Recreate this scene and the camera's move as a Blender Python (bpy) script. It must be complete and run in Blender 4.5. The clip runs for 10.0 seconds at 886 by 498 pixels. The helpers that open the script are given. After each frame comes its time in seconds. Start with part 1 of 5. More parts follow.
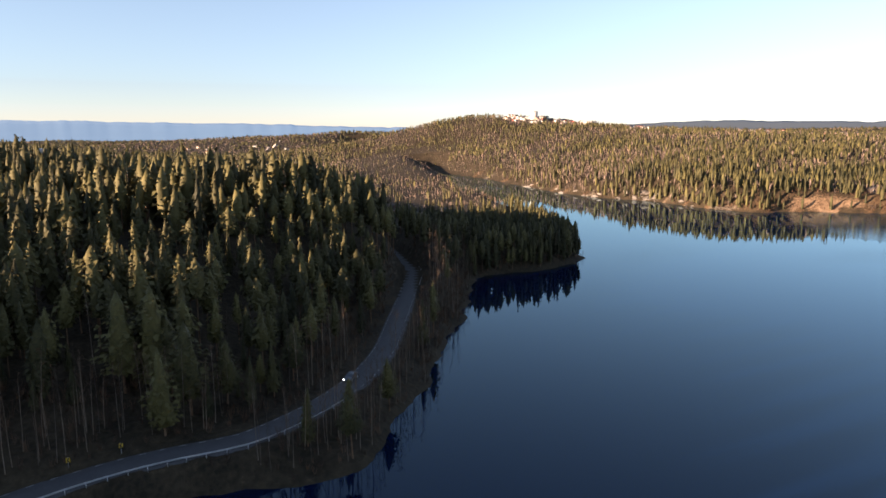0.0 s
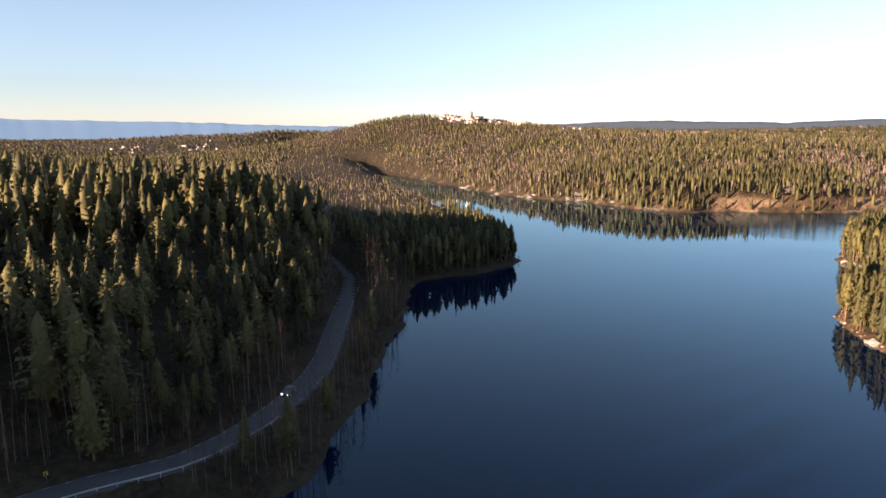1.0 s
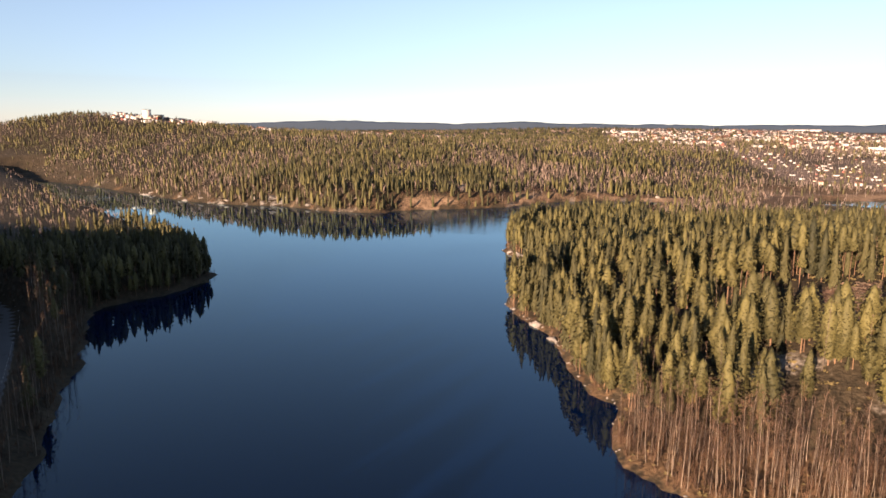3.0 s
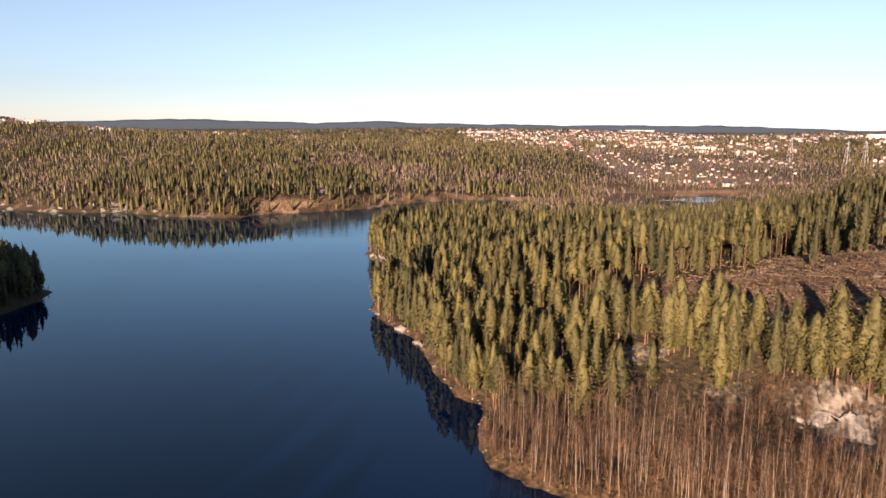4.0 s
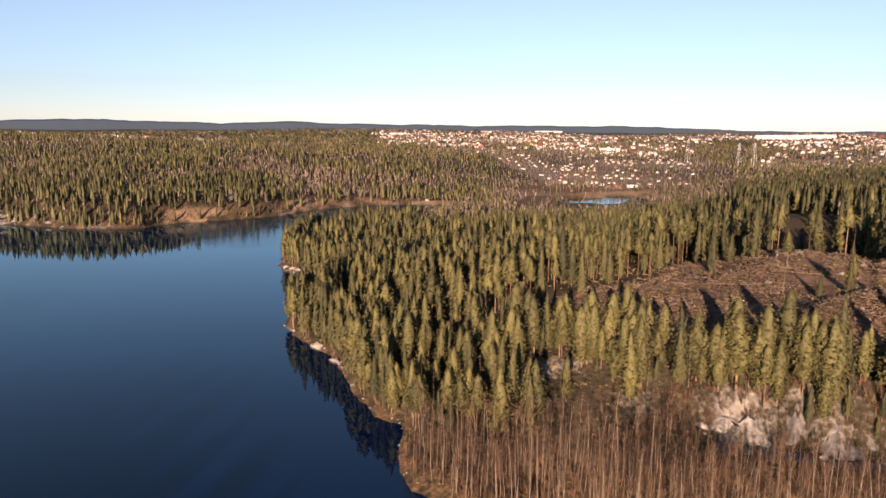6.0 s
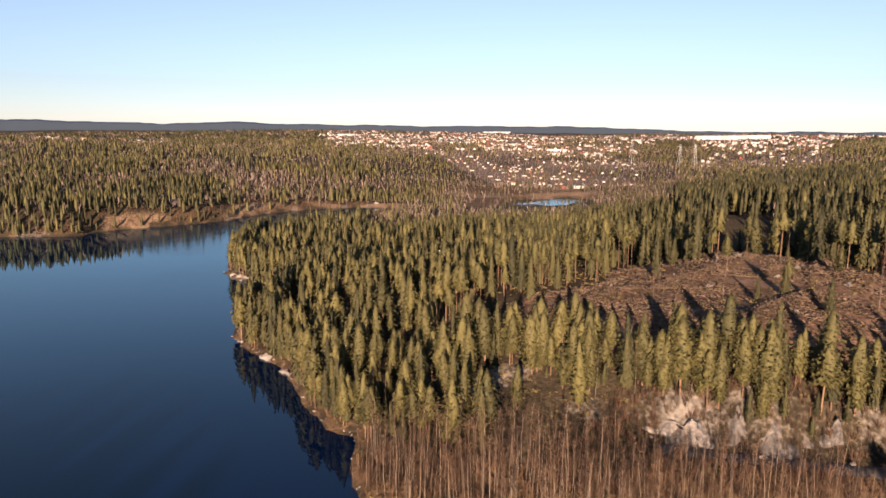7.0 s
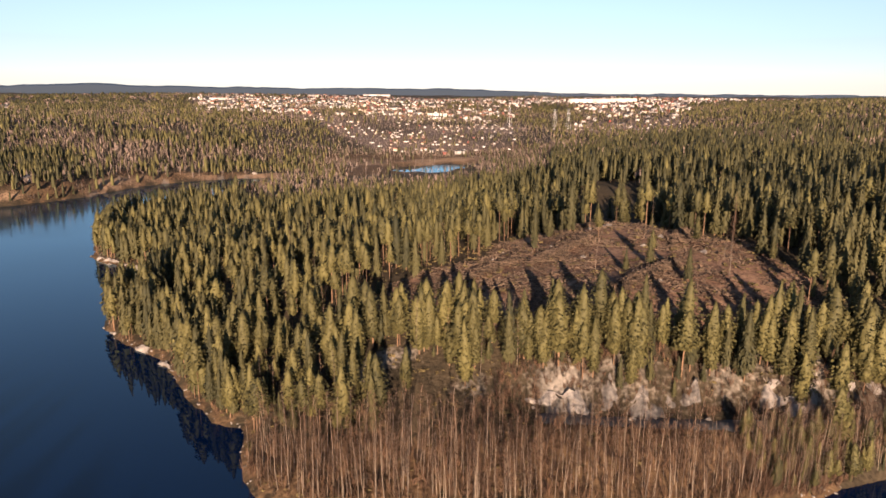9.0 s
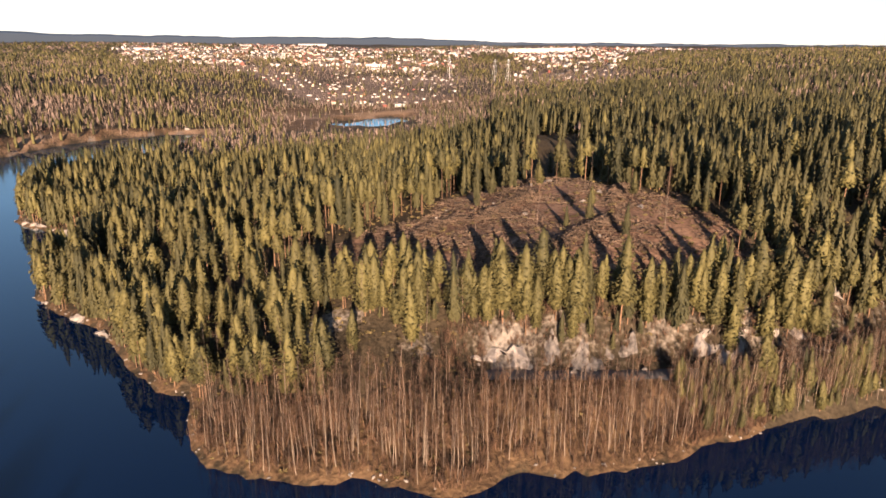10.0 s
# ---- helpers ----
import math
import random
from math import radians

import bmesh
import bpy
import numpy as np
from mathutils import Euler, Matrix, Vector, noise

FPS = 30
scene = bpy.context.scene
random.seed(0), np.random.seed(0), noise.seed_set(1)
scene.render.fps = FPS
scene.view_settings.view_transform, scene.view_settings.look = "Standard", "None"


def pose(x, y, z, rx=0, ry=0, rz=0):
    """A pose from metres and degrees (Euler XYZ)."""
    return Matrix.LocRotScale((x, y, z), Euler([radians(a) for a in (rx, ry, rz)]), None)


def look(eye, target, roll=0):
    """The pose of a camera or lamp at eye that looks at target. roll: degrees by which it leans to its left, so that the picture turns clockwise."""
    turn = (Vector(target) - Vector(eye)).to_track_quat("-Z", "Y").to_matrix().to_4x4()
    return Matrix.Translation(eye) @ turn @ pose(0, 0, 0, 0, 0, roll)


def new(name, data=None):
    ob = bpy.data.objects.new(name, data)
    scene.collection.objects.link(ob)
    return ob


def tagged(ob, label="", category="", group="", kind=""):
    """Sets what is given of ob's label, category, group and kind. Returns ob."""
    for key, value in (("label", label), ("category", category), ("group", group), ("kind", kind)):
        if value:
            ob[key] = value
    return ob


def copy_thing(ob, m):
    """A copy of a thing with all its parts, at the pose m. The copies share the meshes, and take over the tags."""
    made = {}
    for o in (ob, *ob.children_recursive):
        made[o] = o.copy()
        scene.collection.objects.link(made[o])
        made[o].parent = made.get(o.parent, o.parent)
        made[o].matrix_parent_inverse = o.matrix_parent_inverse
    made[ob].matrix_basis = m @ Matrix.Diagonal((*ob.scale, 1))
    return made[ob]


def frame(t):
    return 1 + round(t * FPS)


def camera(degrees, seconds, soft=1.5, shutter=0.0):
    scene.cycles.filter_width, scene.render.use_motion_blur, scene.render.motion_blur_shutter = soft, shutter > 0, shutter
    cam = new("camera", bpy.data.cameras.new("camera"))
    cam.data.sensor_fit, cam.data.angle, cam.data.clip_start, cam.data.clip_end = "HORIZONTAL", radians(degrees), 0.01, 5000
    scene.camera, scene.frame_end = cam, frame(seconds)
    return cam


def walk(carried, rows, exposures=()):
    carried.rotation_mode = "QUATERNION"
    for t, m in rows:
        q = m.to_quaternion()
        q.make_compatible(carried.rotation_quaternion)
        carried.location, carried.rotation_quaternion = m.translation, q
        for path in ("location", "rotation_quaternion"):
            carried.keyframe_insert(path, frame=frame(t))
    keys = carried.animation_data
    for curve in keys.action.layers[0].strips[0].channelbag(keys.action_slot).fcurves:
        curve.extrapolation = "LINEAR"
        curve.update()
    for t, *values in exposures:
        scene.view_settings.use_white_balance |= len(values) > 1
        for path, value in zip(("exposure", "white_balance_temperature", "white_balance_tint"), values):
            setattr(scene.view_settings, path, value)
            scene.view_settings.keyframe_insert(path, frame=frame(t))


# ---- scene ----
cam = camera(66.46, 10.0, soft=1.65)
# seconds, x, y, z, tilt, lean, turn
PATH = [
    (0.0, 0.6, -4.78, 55.18, 80.302, 43.087, -0.337),
    (0.5, 0.62, -4.94, 56.48, 80.241, 41.628, -0.321),
    (1.0, 0.57, -4.87, 57.64, 80.19, 37.715, -0.181),
    (1.5, 0.42, -4.56, 58.68, 80.175, 31.719, -0.068),
    (2.0, 0.26, -4.16, 59.66, 80.125, 25.087, 0.019),
    (2.5, 0.09, -3.71, 60.61, 80.108, 18.538, 0.136),
    (3.8, -0.18, -2.24, 63.0, 80.055, 2.714, 0.303),
    (4.0, -0.2, -2.05, 63.38, 80.066, 0.455, 0.329),
    (4.5, -0.27, -1.64, 64.38, 80.063, -4.276, 0.387),
    (5.0, -0.31, -1.26, 65.42, 80.053, -5.303, 0.344),
    (6.5, -0.22, -0.5, 68.79, 80.097, -8.597, 0.28),
    (7.0, -0.16, -0.38, 69.98, 80.1, -11.072, 0.242),
    (7.5, -0.1, -0.32, 71.21, 80.111, -13.497, 0.201),
    (8.0, -0.04, -0.29, 72.42, 80.012, -15.985, 0.224),
    (8.5, -0.0, -0.27, 73.62, 78.594, -18.495, 0.231),
    (9.0, 0.01, -0.18, 74.79, 76.998, -21.013, 0.236),
    (9.5, -0.03, -0.05, 75.87, 76.231, -23.538, 0.251),
    (10.0, -0.12, 0.18, 76.87, 72.964, -26.044, 0.25),
]
walk(cam, [(t, pose(x, y, z, 0, 0, turn) @ pose(0, 0, 0, tilt, 0, 0) @ pose(0, 0, 0, 0, 0, roll))
           for t, x, y, z, tilt, turn, roll in PATH],
     exposures=[(0.0, 2.25, 6350, 24), (2.0, 2.1, 6300, 24), (4.5, 1.74, 6150, 26), (8.0, 1.66, 6100, 24), (9.0, 1.7, 6050, 23), (10.0, 2.0, 6150, 24)])

# ---- world and sun ----
SUN_AZIMUTH, SUN_HEIGHT = 200.0, 11.5
world = bpy.data.worlds.new("sky")
scene.world = world
world.use_nodes = True
wn = world.node_tree.nodes
sky = wn.new("ShaderNodeTexSky")
sky.sky_type, sky.sun_disc = "NISHITA", False
sky.sun_elevation, sky.sun_rotation = radians(SUN_HEIGHT), radians(SUN_AZIMUTH)
sky.air_density, sky.dust_density, sky.ozone_density = 1.0, 0.0, 3.5
wn["Background"].inputs["Strength"].default_value = 0.05
soften = wn.new("ShaderNodeHueSaturation")
soften.inputs["Hue"].default_value, soften.inputs["Saturation"].default_value = 0.486, 0.7
world.node_tree.links.new(sky.outputs[0], soften.inputs["Color"])
world.node_tree.links.new(soften.outputs[0], wn["Background"].inputs["Color"])
sun = new("sun", bpy.data.lights.new("sun", "SUN"))
sun.data.energy, sun.data.angle, sun.data.color = 5.0, radians(0.5), (1.0, 0.74, 0.47)
_a, _e = radians(SUN_AZIMUTH), radians(SUN_HEIGHT)
sun.matrix_world = look((1000 * math.sin(_a) * math.cos(_e), 1000 * math.cos(_a) * math.cos(_e), 1000 * math.sin(_e)), (0, 0, 0))


# ---- materials ----
def material(name, dark, light, rough=0.8, scale=1.0, bump=0.0, tone=0.0, metal=0.0, detail=6.0, spec=0.3):
    """A rough surface whose colour runs from dark to light over two sizes of noise; tone: how far each piece differs."""
    m = bpy.data.materials.new(name)
    m.use_nodes = True
    n, l = m.node_tree.nodes, m.node_tree.links
    b = n["Principled BSDF"]
    geo = n.new("ShaderNodeNewGeometry")
    fine, wide = n.new("ShaderNodeTexNoise"), n.new("ShaderNodeTexNoise")
    fine.inputs["Scale"].default_value, fine.inputs["Detail"].default_value = scale, detail
    wide.inputs["Scale"].default_value = scale * 0.11
    for x in (fine, wide):
        l.new(geo.outputs["Position"], x.inputs["Vector"])
    add = n.new("ShaderNodeMath")
    add.operation = "MULTIPLY_ADD"
    add.inputs[1].default_value = 0.6
    l.new(fine.outputs["Fac"], add.inputs[0])
    w2 = n.new("ShaderNodeMath")
    w2.operation = "MULTIPLY"
    w2.inputs[1].default_value = 0.4
    l.new(wide.outputs["Fac"], w2.inputs[0])
    l.new(w2.outputs[0], add.inputs[2])
    value = add.outputs[0]
    if tone:
        info, att = n.new("ShaderNodeObjectInfo"), n.new("ShaderNodeAttribute")
        att.attribute_name = "tone"
        s = n.new("ShaderNodeMath")
        s.operation = "ADD"
        l.new(info.outputs["Random"], s.inputs[0])
        l.new(att.outputs["Fac"], s.inputs[1])
        f = n.new("ShaderNodeMath")
        f.operation = "FRACT"
        l.new(s.outputs[0], f.inputs[0])
        v = n.new("ShaderNodeMath")
        v.operation = "MULTIPLY_ADD"
        l.new(f.outputs[0], v.inputs[0])
        v.inputs[1].default_value = tone
        sub = n.new("ShaderNodeMath")
        sub.operation = "SUBTRACT"
        l.new(value, sub.inputs[0])
        sub.inputs[1].default_value = tone * 0.5
        l.new(sub.outputs[0], v.inputs[2])
        value = v.outputs[0]
    ramp = n.new("ShaderNodeValToRGB")
    ramp.color_ramp.elements[0].position, ramp.color_ramp.elements[1].position = 0.25, 0.75
    ramp.color_ramp.elements[0].color, ramp.color_ramp.elements[1].color = (*dark, 1), (*light, 1)
    l.new(value, ramp.inputs[0])
    l.new(ramp.outputs[0], b.inputs["Base Color"])
    b.inputs["Roughness"].default_value, b.inputs["Metallic"].default_value = rough, metal
    b.inputs["Specular IOR Level"].default_value = spec
    if bump:
        bp = n.new("ShaderNodeBump")
        bp.inputs["Strength"].default_value, bp.inputs["Distance"].default_value = 1.0, bump
        l.new(fine.outputs["Fac"], bp.inputs["Height"])
        l.new(bp.outputs[0], b.inputs["Normal"])
    return m


NEEDLE = material("pine_needles", (0.032, 0.030, 0.010), (0.109, 0.094, 0.029), 0.75, 2.2, bump=0.12, tone=0.35)
SPRUCE = material("spruce_needles", (0.017, 0.018, 0.007), (0.068, 0.060, 0.020), 0.75, 2.2, bump=0.12, tone=0.35)
# pale birch-brown twigs, lightened and greyed to put distance haze into the colour
HAZED_TWIG = material("hazed_far_twigs", (0.05, 0.037, 0.029), (0.165, 0.122, 0.098), 0.85, 0.3, tone=0.8)
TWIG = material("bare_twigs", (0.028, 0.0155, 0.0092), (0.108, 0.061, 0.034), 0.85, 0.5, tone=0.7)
BARK = material("pine_bark", (0.070, 0.042, 0.024), (0.215, 0.128, 0.072), 0.9, 1.5, tone=0.3)
BIRCH = material("birch_bark", (0.05, 0.036, 0.027), (0.25, 0.194, 0.142), 0.8, 1.2, tone=0.4)
ROCK = material("granite", (0.055, 0.049, 0.044), (0.312, 0.273, 0.234), 0.85, 0.9, bump=0.3, tone=0.3)
ASPHALT = material("asphalt", (0.045, 0.045, 0.047), (0.075, 0.075, 0.078), 0.8, 3.0)
PAINT = material("road_paint", (0.25, 0.25, 0.24), (0.42, 0.42, 0.4), 0.6, 4.0)
STEEL = material("galvanised_steel", (0.35, 0.36, 0.37), (0.55, 0.56, 0.57), 0.45, 6.0, metal=0.9)
WOOD = material("cut_timber", (0.075, 0.053, 0.034), (0.225, 0.158, 0.098), 0.85, 2.0, tone=0.4)
SLASH = material("brush_debris", (0.035, 0.025, 0.017), (0.154, 0.105, 0.070), 0.9, 1.0, tone=0.6)
HEATH = material("heather_shrub", (0.050, 0.040, 0.014), (0.144, 0.108, 0.043), 0.9, 1.0, tone=0.5)
WHITE_WALL = material("white_boards", (0.34, 0.32, 0.295), (0.56, 0.525, 0.48), 0.7, 0.7, tone=0.3)
CREAM_WALL = material("cream_boards", (0.40, 0.33, 0.24), (0.62, 0.53, 0.41), 0.7, 0.7, tone=0.4)
RED_WALL = material("red_boards", (0.188, 0.053, 0.038), (0.300, 0.098, 0.068), 0.7, 0.7, tone=0.4)
DARK_WALL = material("brown_boards", (0.045, 0.034, 0.026), (0.105, 0.075, 0.060), 0.8, 0.7, tone=0.4)
SLATE_ROOF = material("dark_roof", (0.045, 0.041, 0.041), (0.128, 0.112, 0.105), 0.7, 0.8, tone=0.5)
RED_ROOF = material("tile_roof", (0.150, 0.060, 0.041), (0.270, 0.128, 0.083), 0.75, 0.8, tone=0.5)
GLASS = material("window_glass", (0.03, 0.04, 0.05), (0.06, 0.07, 0.08), 0.1, 1.0, spec=0.6)
YELLOW = material("yellow_sign", (0.4, 0.25, 0.02), (0.55, 0.37, 0.04), 0.5, 2.0)
BLACK = material("black_paint", (0.015, 0.015, 0.015), (0.03, 0.03, 0.03), 0.5, 2.0)
CARPAINT = material("car_paint", (0.05, 0.055, 0.065), (0.08, 0.085, 0.095), 0.25, 1.0, spec=0.5)
LAMP = bpy.data.materials.new("headlamp")
LAMP.use_nodes = True
LAMP.node_tree.nodes["Principled BSDF"].inputs["Emission Color"].default_value = (1, 0.97, 0.9, 1)
LAMP.node_tree.nodes["Principled BSDF"].inputs["Emission Strength"].default_value = 3.0


def ground_material():
    """Forest floor with dead grass, bare cut ground, rock, meadow and streets mixed in by the cover weights."""
    m = bpy.data.materials.new("ground_cover")
    m.use_nodes = True
    n, l = m.node_tree.nodes, m.node_tree.links
    b = n["Principled BSDF"]
    b.inputs["Roughness"].default_value, b.inputs["Specular IOR Level"].default_value = 0.92, 0.15
    geo = n.new("ShaderNodeNewGeometry")
    noises = []
    for s in (0.9, 0.12):
        x = n.new("ShaderNodeTexNoise")
        x.inputs["Scale"].default_value, x.inputs["Detail"].default_value = s, 8
        l.new(geo.outputs["Position"], x.inputs["Vector"])
        noises.append(x)
    both = n.new("ShaderNodeMath")
    both.operation = "ADD"
    l.new(noises[0].outputs["Fac"], both.inputs[0])
    l.new(noises[1].outputs["Fac"], both.inputs[1])
    half = n.new("ShaderNodeMath")
    half.operation = "MULTIPLY"
    half.inputs[1].default_value = 0.5
    l.new(both.outputs[0], half.inputs[0])

    def pair(dark, light):
        r = n.new("ShaderNodeValToRGB")
        r.color_ramp.elements[0].position, r.color_ramp.elements[1].position = 0.36, 0.64
        r.color_ramp.elements[0].color, r.color_ramp.elements[1].color = (*dark, 1), (*light, 1)
        l.new(half.outputs[0], r.inputs[0])
        return r.outputs[0]

    colour = pair((0.020, 0.016, 0.010), (0.062, 0.046, 0.027))
    for key, dark, light in (("grass", (0.045, 0.027, 0.015), (0.140, 0.088, 0.046)),
                             ("bare", (0.040, 0.021, 0.014), (0.215, 0.130, 0.082)),
                             ("reed", (0.120, 0.076, 0.044), (0.285, 0.190, 0.116)),
                             ("field", (0.050, 0.058, 0.018), (0.122, 0.122, 0.043)),
                             ("urban", (0.075, 0.055, 0.042), (0.205, 0.150, 0.118)),
                             ("rock", (0.079, 0.068, 0.058), (0.259, 0.223, 0.180))):
        att = n.new("ShaderNodeAttribute")
        att.attribute_name = key
        soft = n.new("ShaderNodeMath")
        soft.operation = "MULTIPLY_ADD"
        l.new(noises[0].outputs["Fac"], soft.inputs[0])
        soft.inputs[1].default_value = 0.9
        l.new(att.outputs["Fac"], soft.inputs[2])
        step = n.new("ShaderNodeMapRange")
        step.inputs["From Min"].default_value, step.inputs["From Max"].default_value = 0.75, 1.15
        l.new(soft.outputs[0], step.inputs["Value"])
        mix = n.new("ShaderNodeMix")
        mix.data_type = "RGBA"
        l.new(step.outputs[0], mix.inputs["Factor"])
        l.new(colour, mix.inputs["A"])
        l.new(pair(dark, light), mix.inputs["B"])
        colour = mix.outputs["Result"]
    l.new(colour, b.inputs["Base Color"])
    bp = n.new("ShaderNodeBump")
    bp.inputs["Distance"].default_value = 0.5
    l.new(noises[0].outputs["Fac"], bp.inputs["Height"])
    l.new(bp.outputs[0], b.inputs["Normal"])
    return m


def water_material():
    m = bpy.data.materials.new("lake_water")
    m.use_nodes = True
    n, l = m.node_tree.nodes, m.node_tree.links
    n.remove(n["Principled BSDF"])
    deep, mirror, share, mix = n.new("ShaderNodeBsdfDiffuse"), n.new("ShaderNodeBsdfGlossy"), n.new("ShaderNodeFresnel"), n.new("ShaderNodeMixShader")
    deep.inputs["Color"].default_value = (0.0006, 0.0052, 0.025, 1)
    mirror.inputs["Color"].default_value = (0.72, 0.93, 1.0, 1)
    share.inputs["IOR"].default_value = 1.333
    l.new(share.outputs[0], mix.inputs[0])
    l.new(deep.outputs[0], mix.inputs[1])
    l.new(mirror.outputs[0], mix.inputs[2])
    l.new(mix.outputs[0], n["Material Output"].inputs["Surface"])
    geo = n.new("ShaderNodeNewGeometry")
    ripple, patch = n.new("ShaderNodeTexNoise"), n.new("ShaderNodeTexNoise")
    ripple.inputs["Scale"].default_value, ripple.inputs["Detail"].default_value = 0.8, 3
    patch.inputs["Scale"].default_value, patch.inputs["Detail"].default_value = 0.012, 4
    patch.inputs["Distortion"].default_value = 0.6
    for x in (ripple, patch):
        l.new(geo.outputs["Position"], x.inputs["Vector"])
    # a breath of wind roughens the water off the far beaches
    away, near, gust = n.new("ShaderNodeVectorMath"), n.new("ShaderNodeMapRange"), n.new("ShaderNodeMath")
    place = n.new("ShaderNodeMapping")
    place.inputs["Location"].default_value, place.inputs["Scale"].default_value = (0.58, -3.0, 0), (1 / 105, 1 / 150, 1)
    away.operation, gust.operation = "LENGTH", "MULTIPLY_ADD"
    near.inputs["From Min"].default_value, near.inputs["From Max"].default_value = 1.05, 0.35
    near.inputs["To Max"].default_value = 0.17
    l.new(geo.outputs["Position"], place.inputs["Vector"])
    l.new(place.outputs[0], away.inputs[0])
    l.new(away.outputs["Value"], near.inputs["Value"])
    gust.inputs[1].default_value = 1.0
    l.new(patch.outputs["Fac"], gust.inputs[0])
    l.new(near.outputs[0], gust.inputs[2])
    rng = n.new("ShaderNodeMapRange")
    rng.inputs["From Min"].default_value, rng.inputs["From Max"].default_value = 0.56, 0.7
    rng.inputs["To Min"].default_value, rng.inputs["To Max"].default_value = 0.015, 0.13
    l.new(gust.outputs[0], rng.inputs["Value"])
    l.new(rng.outputs[0], mirror.inputs["Roughness"])
    bp = n.new("ShaderNodeBump")
    bp.inputs["Strength"].default_value, bp.inputs["Distance"].default_value = 0.18, 0.012
    l.new(ripple.outputs["Fac"], bp.inputs["Height"])
    for x in (share, mirror):
        l.new(bp.outputs[0], x.inputs["Normal"])
    return m


GROUND, WATER = ground_material(), water_material()

# ---- shape of the land ----
SHORE_LEFT = [(-55, -500), (-66, -220), (-80, -100), (-92, -40), (-101, 20), (-96, 41), (-88, 46), (-82, 55), (-84, 66), (-92, 78), (-97, 89),
              (-105, 103), (-114, 118), (-124, 133), (-140, 157), (-166, 190), (-160, 209), (-152, 225), (-151, 240), (-156, 254),
              (-172, 275), (-215, 312), (-280, 372), (-362, 440), (-420, 474), (-560, 600), (-690, 710), (-800, 800)]
SHORE_FAR = [(-760, 805), (-630, 692), (-515, 633), (-421, 573), (-341, 525), (-298, 511), (-246, 510), (-203, 487), (-177, 483),
             (-155, 482), (-147, 499), (-130, 513), (-103, 524), (-64, 550), (-57, 567), (-28, 599), (8, 618), (40, 625), (75, 622)]
SHORE_RIGHT = [(70, 590), (35, 540), (5, 490), (-22, 445), (-36, 415), (-44, 375), (-42, 342), (-31, 320), (-20, 313), (-10, 298),
               (-14, 268), (-26, 246), (-28, 232), (-21, 217), (-11, 199), (-6, 180), (-1, 165), (7, 148), (7, 138), (8, 119),
               (15, 111), (23, 106), (34, 102), (43, 92), (51, 90), (60, 92), (70, 86), (79, 83), (100, 82), (123, 82),
               (150, 78), (200, 70), (262, 45), (300, -50), (310, -500)]
LAKE = np.array(SHORE_LEFT + SHORE_FAR + SHORE_RIGHT, float)
POND = np.array([(186, 642), (196, 606), (222, 592), (250, 608), (274, 636), (292, 664), (264, 682), (236, 670), (208, 668)], float)
FAR_WATER = np.array([(-1250, 1010), (-1500, 1180), (-1800, 1500), (-1700, 1520), (-1400, 1250), (-1180, 1060)], float)
ROAD_LEFT = [(-108, -150), (-107, -60), (-103, 0), (-104, 20), (-103, 31), (-101, 39), (-98, 47), (-97, 53), (-99, 66), (-105, 82),
             (-115, 98), (-131, 117), (-157, 147), (-177, 168), (-201, 184), (-235, 205), (-290, 235)]
ROAD_RIGHT = [(66, 115), (82, 107), (100, 99), (116, 93), (130, 88), (150, 84), (190, 77), (260, 62)]
CLEARING = np.array([(44, 160), (50, 174), (72, 181), (90, 195), (104, 206), (124, 218), (140, 206), (147, 188), (149, 170), (150, 156), (157, 146), (155, 130),
                     (149, 116), (134, 108), (113, 111), (98, 116), (87, 121), (76, 128), (70, 136), (58, 147)], float)
HOLLOW = np.array([(128, 214), (142, 200), (150, 186), (164, 198), (184, 222), (208, 256), (226, 288), (234, 318), (218, 324), (192, 308), (164, 256)], float)
# trees along the brow of the rock face, the dark lane behind the pines and the shaded rock gap
BROW = [(40, 149), (52, 142), (64, 132), (75, 122.5), (86.5, 115), (98, 110.5), (112, 106), (124, 102), (138, 100), (157, 97), (180, 94)]
LANE = [(24, 226), (43, 258), (71, 282), (100, 310), (136, 339), (165, 350)]
GAPS = [(12, 213, 10, 7), (-4, 232, 6, 5), (34, 205, 6, 8), (47, 222, 7, 5), (28, 262, 8, 5), (66, 236, 6, 5)]
HEIGHTS_NEAR = [(12, 116, 2), (40, 106, 3), (72, 94, 3.5), (30, 128, 5), (60, 117, 7.5), (100, 99, 8), (130, 88, 8), (37, 140, 12), (46, 142, 15),
                (20, 168, 10), (65, 130, 15), (88, 113, 19), (112, 108, 19), (132, 101, 18), (160, 96, 18), (15, 200, 9), (40, 180, 19),
                (72, 160, 24), (110, 150, 28), (134, 192, 30), (132, 133, 29), (175, 160, 33), (92, 192, 26), (50, 230, 18), (10, 250, 9)]
HEIGHTS_EAST = [(-12, 330, 4), (10, 345, 7), (40, 300, 9), (100, 262, 17), (60, 262, 13), (124, 381, 13), (201, 297, 25), (165, 240, 19), (185, 255, 17), (152, 226, 20), (210, 285, 25), (250, 220, 31), (300, 300, 31),
                (400, 350, 36), (350, 150, 40), (250, 100, 39), (205, 108, 33), (520, 240, 44), (600, 420, 43), (20, 420, 5), (70, 480, 4), (110, 540, 3), (190, 590, 3),
                (160, 460, 7), (270, 480, 15), (420, 560, 22)]
